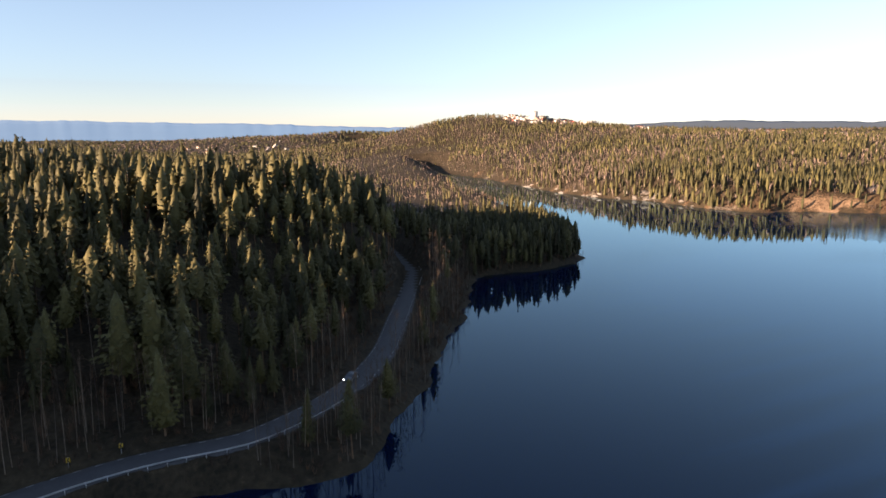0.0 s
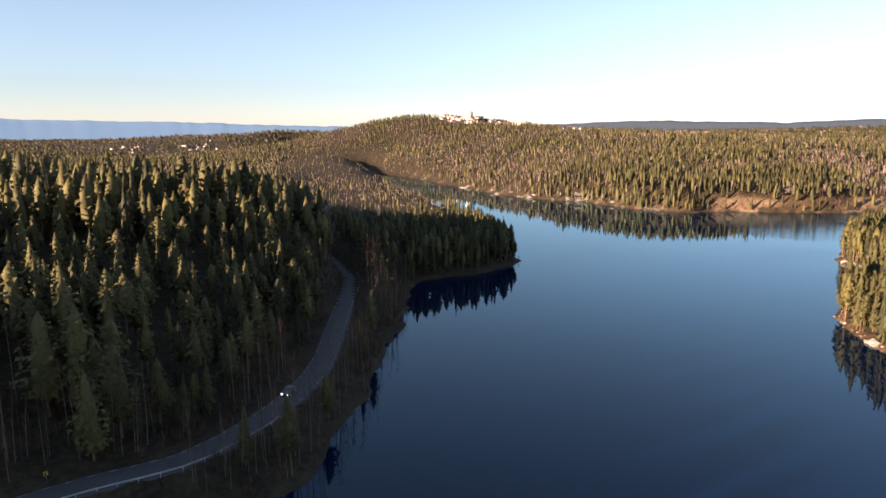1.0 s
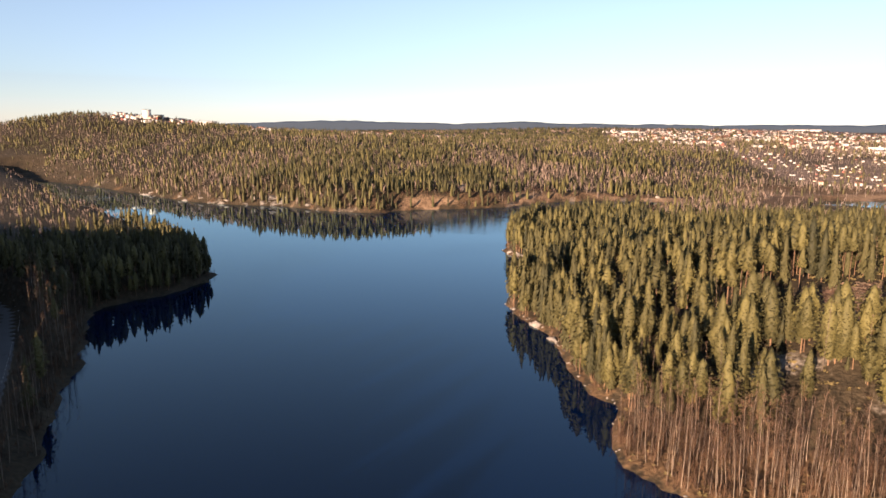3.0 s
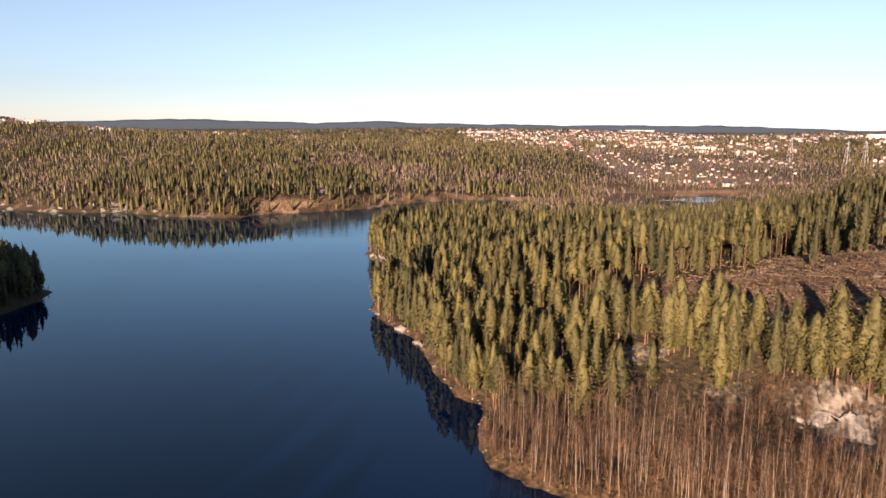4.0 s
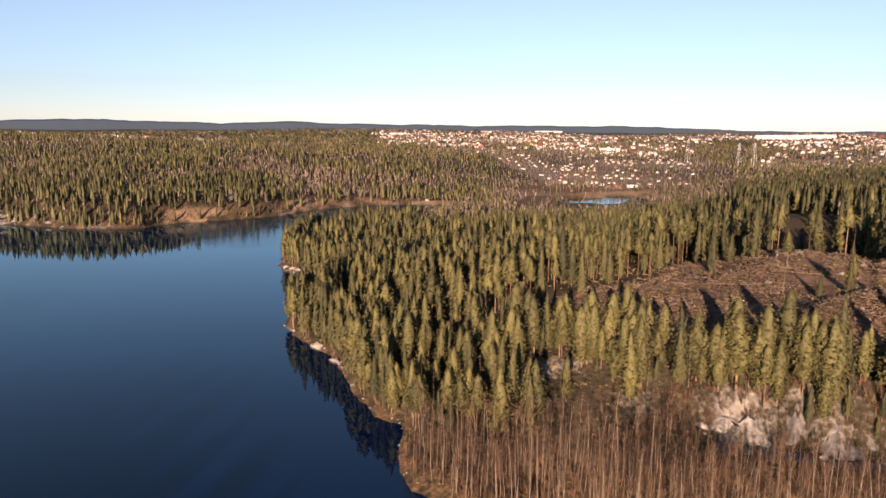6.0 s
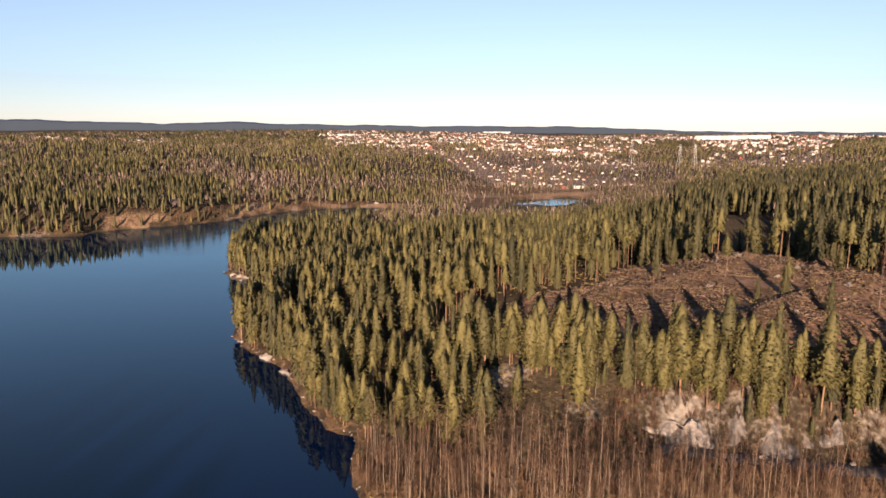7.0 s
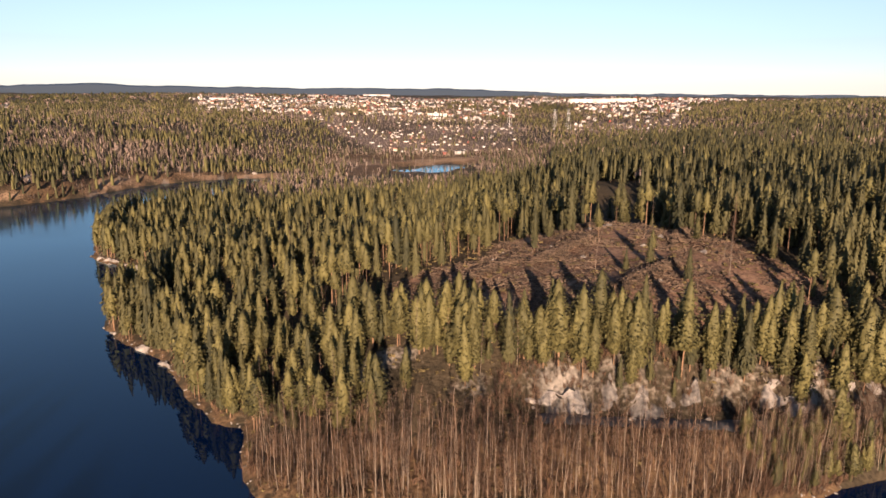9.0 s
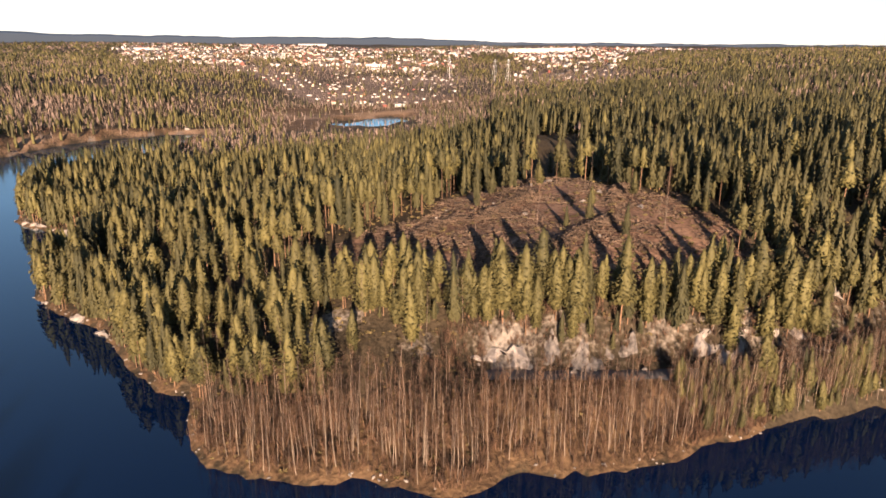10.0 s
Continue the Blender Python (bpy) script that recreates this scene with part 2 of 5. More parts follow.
HEIGHTS_NORTH = [(60, 670, 4), (150, 640, 4), (290, 740, 5), (270, 640, 4), (100, 780, 16), (170, 830, 15), (390, 813, 15), (520, 900, 20), (574, 819, 19), (688, 983, 19), (800, 1300, 36), (341, 1703, 56), (107, 2176, 58),
                 (1107, 1678, 56), (300, 1100, 32), (600, 1200, 30), (800, 900, 40), (0, 930, 35), (-60, 1040, 38), (-130, 800, 34), (-421, 852, 43),
                 (-300, 700, 30), (-160, 590, 18), (-230, 560, 22), (-290, 560, 18), (-80, 640, 14)]
HEIGHTS_WEST = [(-739, 1271, 66), (-600, 1000, 56), (-950, 1120, 88), (-820, 1200, 82), (-1080, 1040, 62), (-850, 900, 35), (-600, 1450, 50), (-1300, 1150, 3), (-1950, 1560, 64), (-900, 320, 8),
                (-1500, 500, 12), (-2000, 900, 16), (-480, 370, 7), (-600, 450, 7), (-720, 470, 9), (-400, 260, 10), (-230, 260, 5), (-190, 225, 6), (-205, 262, 6), (-330, 330, 3.5), (-520, 540, 2.5), (-430, 440, 2.5)]
HEIGHTS_SOUTH = [(-340, 70, 36), (-262, 105, 28), (-215, 150, 24), (-192, 148, 23), (-200, 122, 25), (-178, 172, 13), (-200, 15, 22), (-190, 60, 20), (-140, 20, 11), (-138, 68, 11), (-160, 120, 9), (-156, -109, 46), (-191, -82, 31),
                 (-172, -32, 18), (-224, -18, 23), (-262, 33, 27), (-120, -90, 24), (-185, -122, 58), (-170, -190, 66), (-208, -125, 58), (-225, -75, 31), (-262, -150, 44), (-275, -72, 43), (-315, -48, 38), (-360, -40, 42), (-460, -20, 50), (-320, -320, 44),
                 (-130, -300, 30), (-480, 130, 37), (-600, 60, 50), (-380, 160, 29), (350, -100, 10), (500, -100, 30)]
# height of the far rim by compass bearing
RIM = [(-100, 30), (-76, 20), (-64, 20), (-52, 22), (-42, 40), (-28, 56), (-19, 58), (-8, 58), (0, 56), (10, 54), (18, 54), (27, 50), (36, 46), (48, 50), (58, 48), (80, 48), (130, 50), (180, 50), (-140, 50)]


def value_noise(x, y, size, seed=0):
    """Smooth noise in -1 to 1 with bumps about that size."""
    x, y = np.asarray(x, float) / size, np.asarray(y, float) / size
    i, j = np.floor(x).astype(np.int64), np.floor(y).astype(np.int64)
    u, v = x - i, y - j
    u, v = u * u * (3 - 2 * u), v * v * (3 - 2 * v)

    def corner(a, b):
        k = (a * 374761393 + b * 668265263 + seed * 974634541) & 0x7FFFFFFF
        k = ((k ^ (k >> 13)) * 1274126177) & 0x7FFFFFFF
        return ((k ^ (k >> 16)) & 0xFFFF) / 32767.5 - 1

    return (corner(i, j) * (1 - u) + corner(i + 1, j) * u) * (1 - v) + (corner(i, j + 1) * (1 - u) + corner(i + 1, j + 1) * u) * v


def line_distance(x, y, line, closed=False):
    """Distance to a polyline, and how far along it the nearest place lies, as a segment number with a fraction."""
    p = np.asarray(line, float)
    ends = np.roll(p, -1, 0) if closed else p[1:]
    best, where = np.full(np.shape(x), 1e9), np.zeros(np.shape(x))
    for k, (a, b) in enumerate(zip(p, ends)):
        d = b - a
        s = np.clip(((x - a[0]) * d[0] + (y - a[1]) * d[1]) / (d @ d), 0, 1)
        r = np.hypot(x - a[0] - s * d[0], y - a[1] - s * d[1])
        where = np.where(r < best, k + s, where)
        best = np.minimum(best, r)
    return best, where


def inside(x, y, poly):
    hit = np.zeros(np.shape(x), bool)
    for a, b in zip(poly, np.roll(poly, -1, 0)):
        if a[1] == b[1]:
            continue
        hit ^= ((a[1] > y) != (b[1] > y)) & (x < (b[0] - a[0]) * (y - a[1]) / (b[1] - a[1]) + a[0])
    return hit


def shore_distance(x, y):
    """Metres to the water's edge: positive on land, negative in the water."""
    xx = x + 2.2 * value_noise(x, y, 9, 3) + 1.0 * value_noise(x, y, 3.5, 4)
    yy = y + 2.2 * value_noise(x, y, 9, 5) + 1.0 * value_noise(x, y, 3.5, 6)
    out = None
    for poly in (LAKE, POND, FAR_WATER):
        d = line_distance(xx, yy, poly, True)[0]
        d = np.where(inside(xx, yy, poly), -d, d)
        out = d if out is None else np.minimum(out, d)
    return out


CONTROL = np.array(HEIGHTS_NEAR + HEIGHTS_EAST + HEIGHTS_NORTH + HEIGHTS_WEST + HEIGHTS_SOUTH
                   + [(3900 * math.sin(radians(a)), 3900 * math.cos(radians(a)), h) for a, h in RIM]
                   + [(2900 * math.sin(radians(a)), 2900 * math.cos(radians(a)), 50 if a > -30 else 30) for a, h in RIM]
                   + [(4900 * math.sin(radians(a)), 4900 * math.cos(radians(a)), h if a > -30 else 18) for a, h in RIM])


def kernel(r):
    return np.where(r > 0, r * r * np.log(np.maximum(r, 1e-9)), 0)


def spline_weights():
    p, n = CONTROL[:, :2] / 1000, len(CONTROL)
    r = np.hypot(*(p[:, None] - p[None]).transpose(2, 0, 1))
    a = np.zeros((n + 3, n + 3))
    a[:n, :n] = kernel(r) + 2e-5 * np.eye(n)
    a[:n, n:] = np.c_[np.ones(n), p]
    a[n:, :n] = a[:n, n:].T
    return np.linalg.solve(a, np.r_[CONTROL[:, 2], 0, 0, 0])


WEIGHTS = spline_weights()


def smooth(v, lo, hi):
    s = np.clip((v - lo) / (hi - lo), 0, 1)
    return s * s * (3 - 2 * s)


def land_height(x, y):
    x, y = np.asarray(x, float), np.asarray(y, float)
    out = WEIGHTS[len(CONTROL)] + WEIGHTS[len(CONTROL) + 1] * x / 1000 + WEIGHTS[len(CONTROL) + 2] * y / 1000
    for (a, b, _), w in zip(CONTROL, WEIGHTS):
        out = out + w * kernel(np.hypot(x - a, y - b) / 1000)
    r = np.hypot(x, y)
    out = out + 1.3 * value_noise(x, y, 28, 1) + 0.5 * value_noise(x, y, 9, 2) + smooth(r, 900, 2500) * (9 * value_noise(x, y, 900, 9) + 7 * value_noise(x, y, 420, 7) + 5 * value_noise(x, y, 170, 8))
    out = np.maximum(out, 1.2)
    d = shore_distance(x, y)
    ramp = 0.15 + 0.5 * d + 0.02 * np.maximum(d, 0) ** 2
    out = np.minimum(out, ramp)
    out = np.where(d < 0, np.maximum(0.35 * d, -4), out)
    for line, z in ((ROAD_LEFT, 4.5), (ROAD_RIGHT, 8.0)):
        q, _ = line_distance(x, y, line)
        w = 1 - smooth(q, 3.4, 8.5)
        out = np.where(d > -2, out * (1 - w) + z * w, out)
    return out


def build_mesh(name, v, f, mats, index=None, tone=None):
    """One mesh out of arrays of corners, triangles or quads, material numbers and a tone for each corner."""
    me = bpy.data.meshes.new(name)
    v, f = np.asarray(v, np.float32), np.asarray(f, np.int32)
    k = f.shape[1]
    me.vertices.add(len(v))
    me.vertices.foreach_set("co", v.ravel())
    me.loops.add(f.size)
    me.loops.foreach_set("vertex_index", f.ravel())
    me.polygons.add(len(f))
    me.polygons.foreach_set("loop_start", np.arange(0, f.size, k, dtype=np.int32))
    me.polygons.foreach_set("loop_total", np.full(len(f), k, np.int32))
    for m in mats:
        me.materials.append(m)
    if index is not None:
        me.polygons.foreach_set("material_index", np.asarray(index, np.int32))
    if tone is not None:
        me.attributes.new("tone", "FLOAT", "POINT").data.foreach_set("value", np.asarray(tone, np.float32))
    me.update(calc_edges=True)
    me.validate()
    return me


def axis(lo, hi, step, end, growth):
    out = list(np.arange(lo, hi + step, step))
    for sign in (1, -1):
        p, s = (out[-1] if sign > 0 else out[0]), step
        side = []
        while abs(p) < end:
            s = min(s * growth, 70)
            p += sign * s
            side.append(p)
        out = out + side if sign > 0 else side[::-1] + out
    return np.array(out)


def build_ground():
    xs, ys = axis(-205, 185, 3.2, 4900, 1.045), axis(20, 335, 3.2, 4900, 1.045)
    gx, gy = np.meshgrid(xs, ys)
    x, y = gx.ravel(), gy.ravel()
    z = land_height(x, y)
    w, h = len(xs), len(ys)
    i = (np.arange(h - 1)[:, None] * w + np.arange(w - 1)).ravel()
    me = build_mesh("ground", np.c_[x, y, z], np.c_[i, i + 1, i + w + 1, i + w], [GROUND])
    me.polygons.foreach_set("use_smooth", np.ones(len(me.polygons), bool))
    d, r = shore_distance(x, y), np.hypot(x, y)
    dz = np.hypot(*np.gradient(z.reshape(h, w), ys, xs)).ravel()
    cover = {"reed": reed_cover(x, y, d), "grass": grass_cover(x, y, d), "bare": clearing_cover(x, y), "field": field_cover(x, y),
             "urban": urban_cover(x, y) * 0.9, "rock": rock_cover(x, y, d, dz) * 0.8}
    for key, value in cover.items():
        me.attributes.new(key, "FLOAT", "POINT").data.foreach_set("value", np.clip(value, 0, 1).astype(np.float32))
    return tagged(new("ground", me), "brown forest floor, dead grass and granite around the lake", "ground", kind="structure")


def grass_cover(x, y, d):
    shore = 1 - smooth(d, 1.2, 3)
    beach = 0.8 * smooth(x, -230, -170) * (1 - smooth(d, 12, 30)) * smooth(y, 470, 490) * (1 - smooth(x, 120, 200)) * (0.72 + 0.4 * value_noise(x, y, 40, 21))
    flat = birch_zone(x, y) * 0.8
    marsh = smooth(y, 560, 600) * (1 - smooth(y, 720, 800)) * smooth(x, 80, 130) * (1 - smooth(x, 420, 520)) * 0.85
    verge = np.maximum((1 - smooth(line_distance(x, y, ROAD_LEFT)[0], 4, 7)) * 0.2, (1 - smooth(line_distance(x, y, ROAD_RIGHT)[0], 4, 7)) * 0.25)
    shore = shore * np.where((x > -60) | (y > 400), np.where((x > 100) & (y < 130), 0.3, 0.8), 0.2)
    return np.maximum.reduce([shore, beach, flat, marsh, verge]) * (d > -1)


def reed_cover(x, y, d):
    """Dry reeds and yellow grass on the far beaches and the marsh."""
    beach = smooth(x, -156, -140) * (1 - smooth(d, 6, 20)) * smooth(y, 495, 510) * (1 - smooth(x, 110, 170)) * (1 - 0.8 * smooth(x, -112, -100) * (1 - smooth(x, -72, -62)))
    marsh = smooth(y, 640, 660) * (1 - smooth(y, 700, 740)) * smooth(x, 120, 160) * (1 - smooth(x, 300, 360)) * 0.8
    return np.maximum(beach, marsh) * (0.85 + 0.5 * value_noise(x, y, 30, 23)) * (d > 0)


def birch_zone(x, y):
    q, k = line_distance(x, y, ROAD_RIGHT)
    south = y < np.interp(x, [8, 24, 44, 66, 82, 100, 118], [136, 128, 119, 110, 103.5, 96, 89])
    return ((x > 0) & (x < 118) & (y < 145) & (y > 60) & south).astype(float)


def clearing_cover(x, y):
    d = line_distance(x, y, CLEARING, True)[0]
    d = np.where(inside(x, y, CLEARING), d, -d) + 5 * value_noise(x, y, 14, 31)
    return smooth(d, -3, 5)


def hollow_cover(x, y):
    h = line_distance(x, y, HOLLOW, True)[0]
    h = np.where(inside(x, y, HOLLOW), h, -h) + 4 * value_noise(x, y, 14, 32)
    return smooth(h, -2, 4)


def field_cover(x, y):
    d = np.hypot((x + 650) / 120, (y - 405) / 48) + 0.25 * value_noise(x, y, 70, 33)
    return 1 - smooth(d, 0.85, 1.1)


def urban_cover(x, y):
    """Where streets and gardens lie: the town in the north-east, the village on the hill and the one beyond the valley."""
    a, r = np.degrees(np.arctan2(x, y)), np.hypot(x, y)
    n = 0.6 * value_noise(x, y, 230, 41) + 0.55 * value_noise(x, y, 95, 42)
    town = smooth(a, -1, 4) * (1 - smooth(a, 70, 78)) * smooth(r, 760 + 420 * smooth(-a, -16, -5), 860 + 500 * smooth(-a, -16, -5)) * (1 - smooth(r, 2350, 2700))
    east = smooth(a, 26, 31) * (1 - smooth(r, 960, 1050))
    dell = smooth(a, 27, 28.5) * (1 - smooth(a, 31, 33)) * (1 - smooth(r, 1800, 2100)) * 0.8
    outer = smooth(a, 39, 42) * (1 - smooth(r, 1700, 2000)) + 0.25 * smooth(a, 39, 42)
    town = np.clip(town - east - dell - outer, 0, 1)
    hill = smooth(a, -39, -37) * (1 - smooth(a, -30, -29)) * smooth(r, 1330, 1370) * (1 - smooth(r, 1520, 1600)) * 1.2
    ridge = smooth(a, -29, -27) * (1 - smooth(a, -13, -10)) * smooth(r, 1180, 1240) * (1 - smooth(r, 1600, 1800))
    west = smooth(a, -72, -68) * (1 - smooth(a, -52, -49)) * smooth(r, 1700, 1900) * (1 - smooth(r, 2800, 3200)) * 0.3
    return np.clip(np.maximum.reduce([np.maximum(town, west) * (0.72 + n), hill * (0.8 + 0.3 * n), ridge * (0.8 + 0.4 * n)]), 0, 1)


def rock_cover(x, y, d, dz):
    steep = smooth(dz, 0.55, 0.95) * (d > 1.5)
    cliff = 1 - smooth(line_distance(x, y, [(33, 143), (46, 138), (66, 124), (88, 109), (112, 102), (134, 96), (160, 92)])[0], 3, 8)
    edge = ((x > -60) | (y > 400)) * (1 - smooth(np.abs(d - 2), 0.5, 2.0)) * (0.5 + 0.6 * value_noise(x, y, 16, 51)) * smooth(np.hypot(x, y), 180, 300)
    return np.maximum.reduce([steep * 0.35, cliff * (0.45 + 0.6 * value_noise(x, y, 9, 52)), edge]) * (np.hypot(x, y) < 900)


build_ground()
# lake surface
WX, WY = np.meshgrid(np.linspace(-4900, 4900, 21), np.linspace(-4900, 4900, 21))
WI = (np.arange(20)[:, None] * 21 + np.arange(20)).ravel()
tagged(new("water", build_mesh("water", np.c_[WX.ravel(), WY.ravel(), 0 * WX.ravel()], np.c_[WI, WI + 1, WI + 22, WI + 21], [WATER])),
       "calm dark blue lake water mirroring the sky and trees", "lake", kind="structure")


# ---- trees ----
class Shape:
    """Corners and triangles of one thing or part, gathered piece by piece."""

    def __init__(self):
        self.v, self.f, self.m = [], [], []

    def tri(self, a, b, c, m=0):
        k = len(self.v)
        self.v += [a, b, c]
        self.f.append((k, k + 1, k + 2))
        self.m.append(m)

    def kite(self, base, tip, side, lift, m=0):
        """A folded spray of needles or twigs: two triangles about a raised or sunk middle."""
        base, tip, side = Vector(base), Vector(tip), Vector(side)
        mid = base.lerp(tip, 0.5) + Vector(lift)
        k = len(self.v)
        self.v += [tuple(base), tuple(mid + side), tuple(tip), tuple(mid - side)]
        self.f += [(k, k + 1, k + 2), (k, k + 2, k + 3)]
        self.m += [m, m]

    def tube(self, points, radii, sides, m=0):
        k, n = len(self.v), len(points)
        for i, p in enumerate(points):
            p = Vector(p)
            way = (Vector(points[min(i + 1, n - 1)]) - Vector(points[max(i - 1, 0)])).normalized()
            a = way.orthogonal().normalized()
            b = way.cross(a)
            for s in range(sides):
                t = 2 * math.pi * s / sides
                self.v.append(tuple(p + (a * math.cos(t) + b * math.sin(t)) * radii[i]))
        for i in range(n - 1):
            for s in range(sides):
                u, w = k + i * sides + s, k + i * sides + (s + 1) % sides
                self.f += [(u, w, w + sides), (u, w + sides, u + sides)]
                self.m += [m, m]

    def arrays(self):
        return np.array(self.v, float), np.array(self.f, int), np.array(self.m, int)

    def mesh(self, name, mats):
        v, f, m = self.arrays()
        return build_mesh(name, v, f, mats, m)


def crown_girth(reach, outline, turn):
    """How far the crown stands out at a height u (0 foot, 1 top) and a way round a, with lobes and hollows."""
    def girth(u, a):
        lobes = 1 + 0.16 * math.sin(2 * a + turn + 5 * u) + 0.12 * math.sin(3 * a - 2 * turn - 11 * u) + 0.08 * math.sin(17 * u + turn)
        return reach * outline(u) * lobes + 0.1
    return girth


def clothe(rng, crown, stem, bare, reach, outline, sides, rings, sprays, size, droop):
    """A ragged inner body, clothed in drooping or upturned sprays of needles laid over one another."""
    girth = crown_girth(reach, outline, rng.random() * 6.283)
    first = len(crown.v)
    for k in range(rings):
        u = k / rings
        p = stem(bare + (0.98 - bare) * u)
        for j in range(sides):
            a = 2 * math.pi * (j + 0.5 * (k % 2) + rng.uniform(-0.25, 0.25)) / sides
            r = girth(u, a) * rng.uniform(0.4, 0.72)
            crown.v.append((p[0] + math.cos(a) * r, p[1] + math.sin(a) * r, p[2] + rng.uniform(-0.3, 0.3)))
    tip = len(crown.v)
    crown.v.append(stem(1.0))
    for k in range(rings):
        for j in range(sides):
            a, b = first + k * sides + j, first + k * sides + (j + 1) % sides
            if k == rings - 1:
                crown.f.append((a, b, tip))
            else:
                crown.f += [(a, b, b + sides), (a, b + sides, a + sides)]
    crown.m += [0] * (len(crown.f) - len(crown.m))
    tall = stem(1.0)[2] * (0.98 - bare)
    for i in range(sprays):
        u = (i + rng.random()) / sprays
        u = 1 - (1 - u) ** 0.62
        a = i * 2.39996 + rng.uniform(-0.4, 0.4)
        c, q = math.cos(a), math.sin(a)
        p = stem(bare + (0.98 - bare) * u)
        r = girth(u, a) * rng.uniform(0.78, 1.12)
        long = size * rng.uniform(0.7, 1.3) * (0.55 + 0.45 * (1 - u))
        wide = long * rng.uniform(0.26, 0.42)
        inner = max(r - long * 0.75, 0.0)
        z = p[2] + rng.uniform(-0.03, 0.03) * tall
        fall = long * (droop + rng.uniform(-0.3, 0.3))
        crown.kite((p[0] + c * inner, p[1] + q * inner, z + 0.5 * fall), (p[0] + c * r, p[1] + q * r, z - 0.5 * fall),
                   (-q * wide, c * wide, rng.uniform(-0.5, 0.5) * wide), (c * 0.12 * long, q * 0.12 * long, 0.16 * long))


def spruce_outline(u):
    return (1 - u) ** 0.68 * min(1, 0.7 + 2 * u)


def pine_outline(u):
    return (1 - u ** 2) ** 0.72 * min(1, 0.58 + 1.7 * u)


def spruce_shapes(rng, height, reach, sides, rings, sprays, size, fine=False):
    trunk, crown = Shape(), Shape()
    trunk.tube([(0, 0, -0.6), (0, 0, height * 0.5), (0, 0, height * 0.96)], [0.20, 0.12, 0.02], 5 if fine else 3)
    clothe(rng, crown, lambda t: (0, 0, height * t), rng.uniform(0.05, 0.14), reach, spruce_outline, sides, rings, sprays, size, 0.9)
    return trunk, crown


def pine_shapes(rng, height, reach, sides, rings, sprays, size, bare=0.5, fine=False):
    trunk, crown = Shape(), Shape()
    lean = (rng.uniform(-0.5, 0.5), rng.uniform(-0.5, 0.5))

    def stem(t):
        return (lean[0] * t * t, lean[1] * t * t, height * t - 0.6 * (t == 0))

    trunk.tube([stem(0), stem(0.35), stem(0.7), stem(0.95)], [0.21, 0.17, 0.11, 0.04], 5 if fine else 3)
    clothe(rng, crown, stem, bare, reach, pine_outline, sides, rings, sprays, size, 0.35)
    if fine:
        for k in range(9):
            t = bare * 0.7 + (0.9 - bare * 0.7) * (k + rng.random()) / 9
            a, far = rng.random() * 6.283, reach * (1.05 - t) * rng.uniform(0.6, 1.0)
            p = stem(t)
            trunk.tube([p, (p[0] + math.cos(a) * far, p[1] + math.sin(a) * far, p[2] + far * rng.uniform(-0.1, 0.3))], [0.045, 0.015], 3)
    return trunk, crown


def birch_shapes(rng, height, limbs, twigs, fine):
    trunk, crown = Shape(), Shape()
    lean = (rng.uniform(-1.1, 1.1), rng.uniform(-1.1, 1.1))
    wob = (rng.uniform(-0.25, 0.25), rng.uniform(-0.25, 0.25))

    def stem(t):
        return (lean[0] * t * t + wob[0] * math.sin(t * 5), lean[1] * t * t + wob[1] * math.sin(t * 4), height * t - 0.5 * (t == 0))

    trunk.tube([stem(t) for t in (0, 0.3, 0.6, 0.85, 1)], [0.08, 0.06, 0.042, 0.026, 0.01], 5 if fine else 3)
    for k in range(limbs):
        t = 0.35 + 0.6 * (k + rng.random()) / limbs
        long = height * rng.uniform(0.10, 0.2) * (1.25 - t)
        a = rng.random() * 6.283
        p = Vector(stem(t))
        e = p + Vector((math.cos(a) * long * 0.7, math.sin(a) * long * 0.7, long * rng.uniform(0.7, 1.2)))
        crown.tube([p, e], [0.035, 0.01], 3)
        for _ in range(twigs):
            o = p.lerp(e, rng.uniform(0.2, 1.0))
            d = Vector((rng.gauss(0, 0.5), rng.gauss(0, 0.5), rng.uniform(0.2, 1.0))) * rng.uniform(0.6, 1.5)
            n = d.orthogonal().normalized() * rng.uniform(0.018, 0.04)
            n.rotate(Euler((0, 0, rng.random() * 6)))
            crown.kite(o, o + d, n, (0, 0, 0))
    return trunk, crown


def joined(trunk, crown, trunk_mat, crown_mat):
    tv, tf, tm = trunk.arrays()
    cv, cf, cm = crown.arrays()
    return np.r_[tv, cv], np.r_[tf, cf + len(tv)], np.r_[tm * 0 + trunk_mat, cm * 0 + crown_mat]


def far_tree(rng, height, reach, rings, sides, mat, blunt=0.3):
    """A distant conifer: a ragged tapering body; blunt: how round its top is."""
    v, f = [], []
    for k in range(rings):
        u = k / rings
        r0 = reach * (1 - u) ** (0.9 - 0.5 * blunt) * (0.75 if k == 0 and rings > 1 else 1)
        for s in range(sides):
            a = 2 * math.pi * (s + 0.5 * (k % 2) + rng.uniform(-0.3, 0.3)) / sides
            r = r0 * rng.uniform(0.65, 1.3)
            v.append((math.cos(a) * r, math.sin(a) * r, height * (0.1 + 0.9 * u + rng.uniform(-0.07, 0.07) * (rings > 1))))
    tip = len(v)
    v.append((rng.uniform(-0.2, 0.2) * reach, rng.uniform(-0.2, 0.2) * reach, height * rng.uniform(0.95, 1.05)))
    for k in range(rings):
        for s in range(sides):
            a, b = k * sides + s, k * sides + (s + 1) % sides
            f += [(a, b, tip)] if k == rings - 1 else [(a, b, b + sides), (a, b + sides, a + sides)]
    return np.array(v), np.array(f), np.full(len(f), mat)


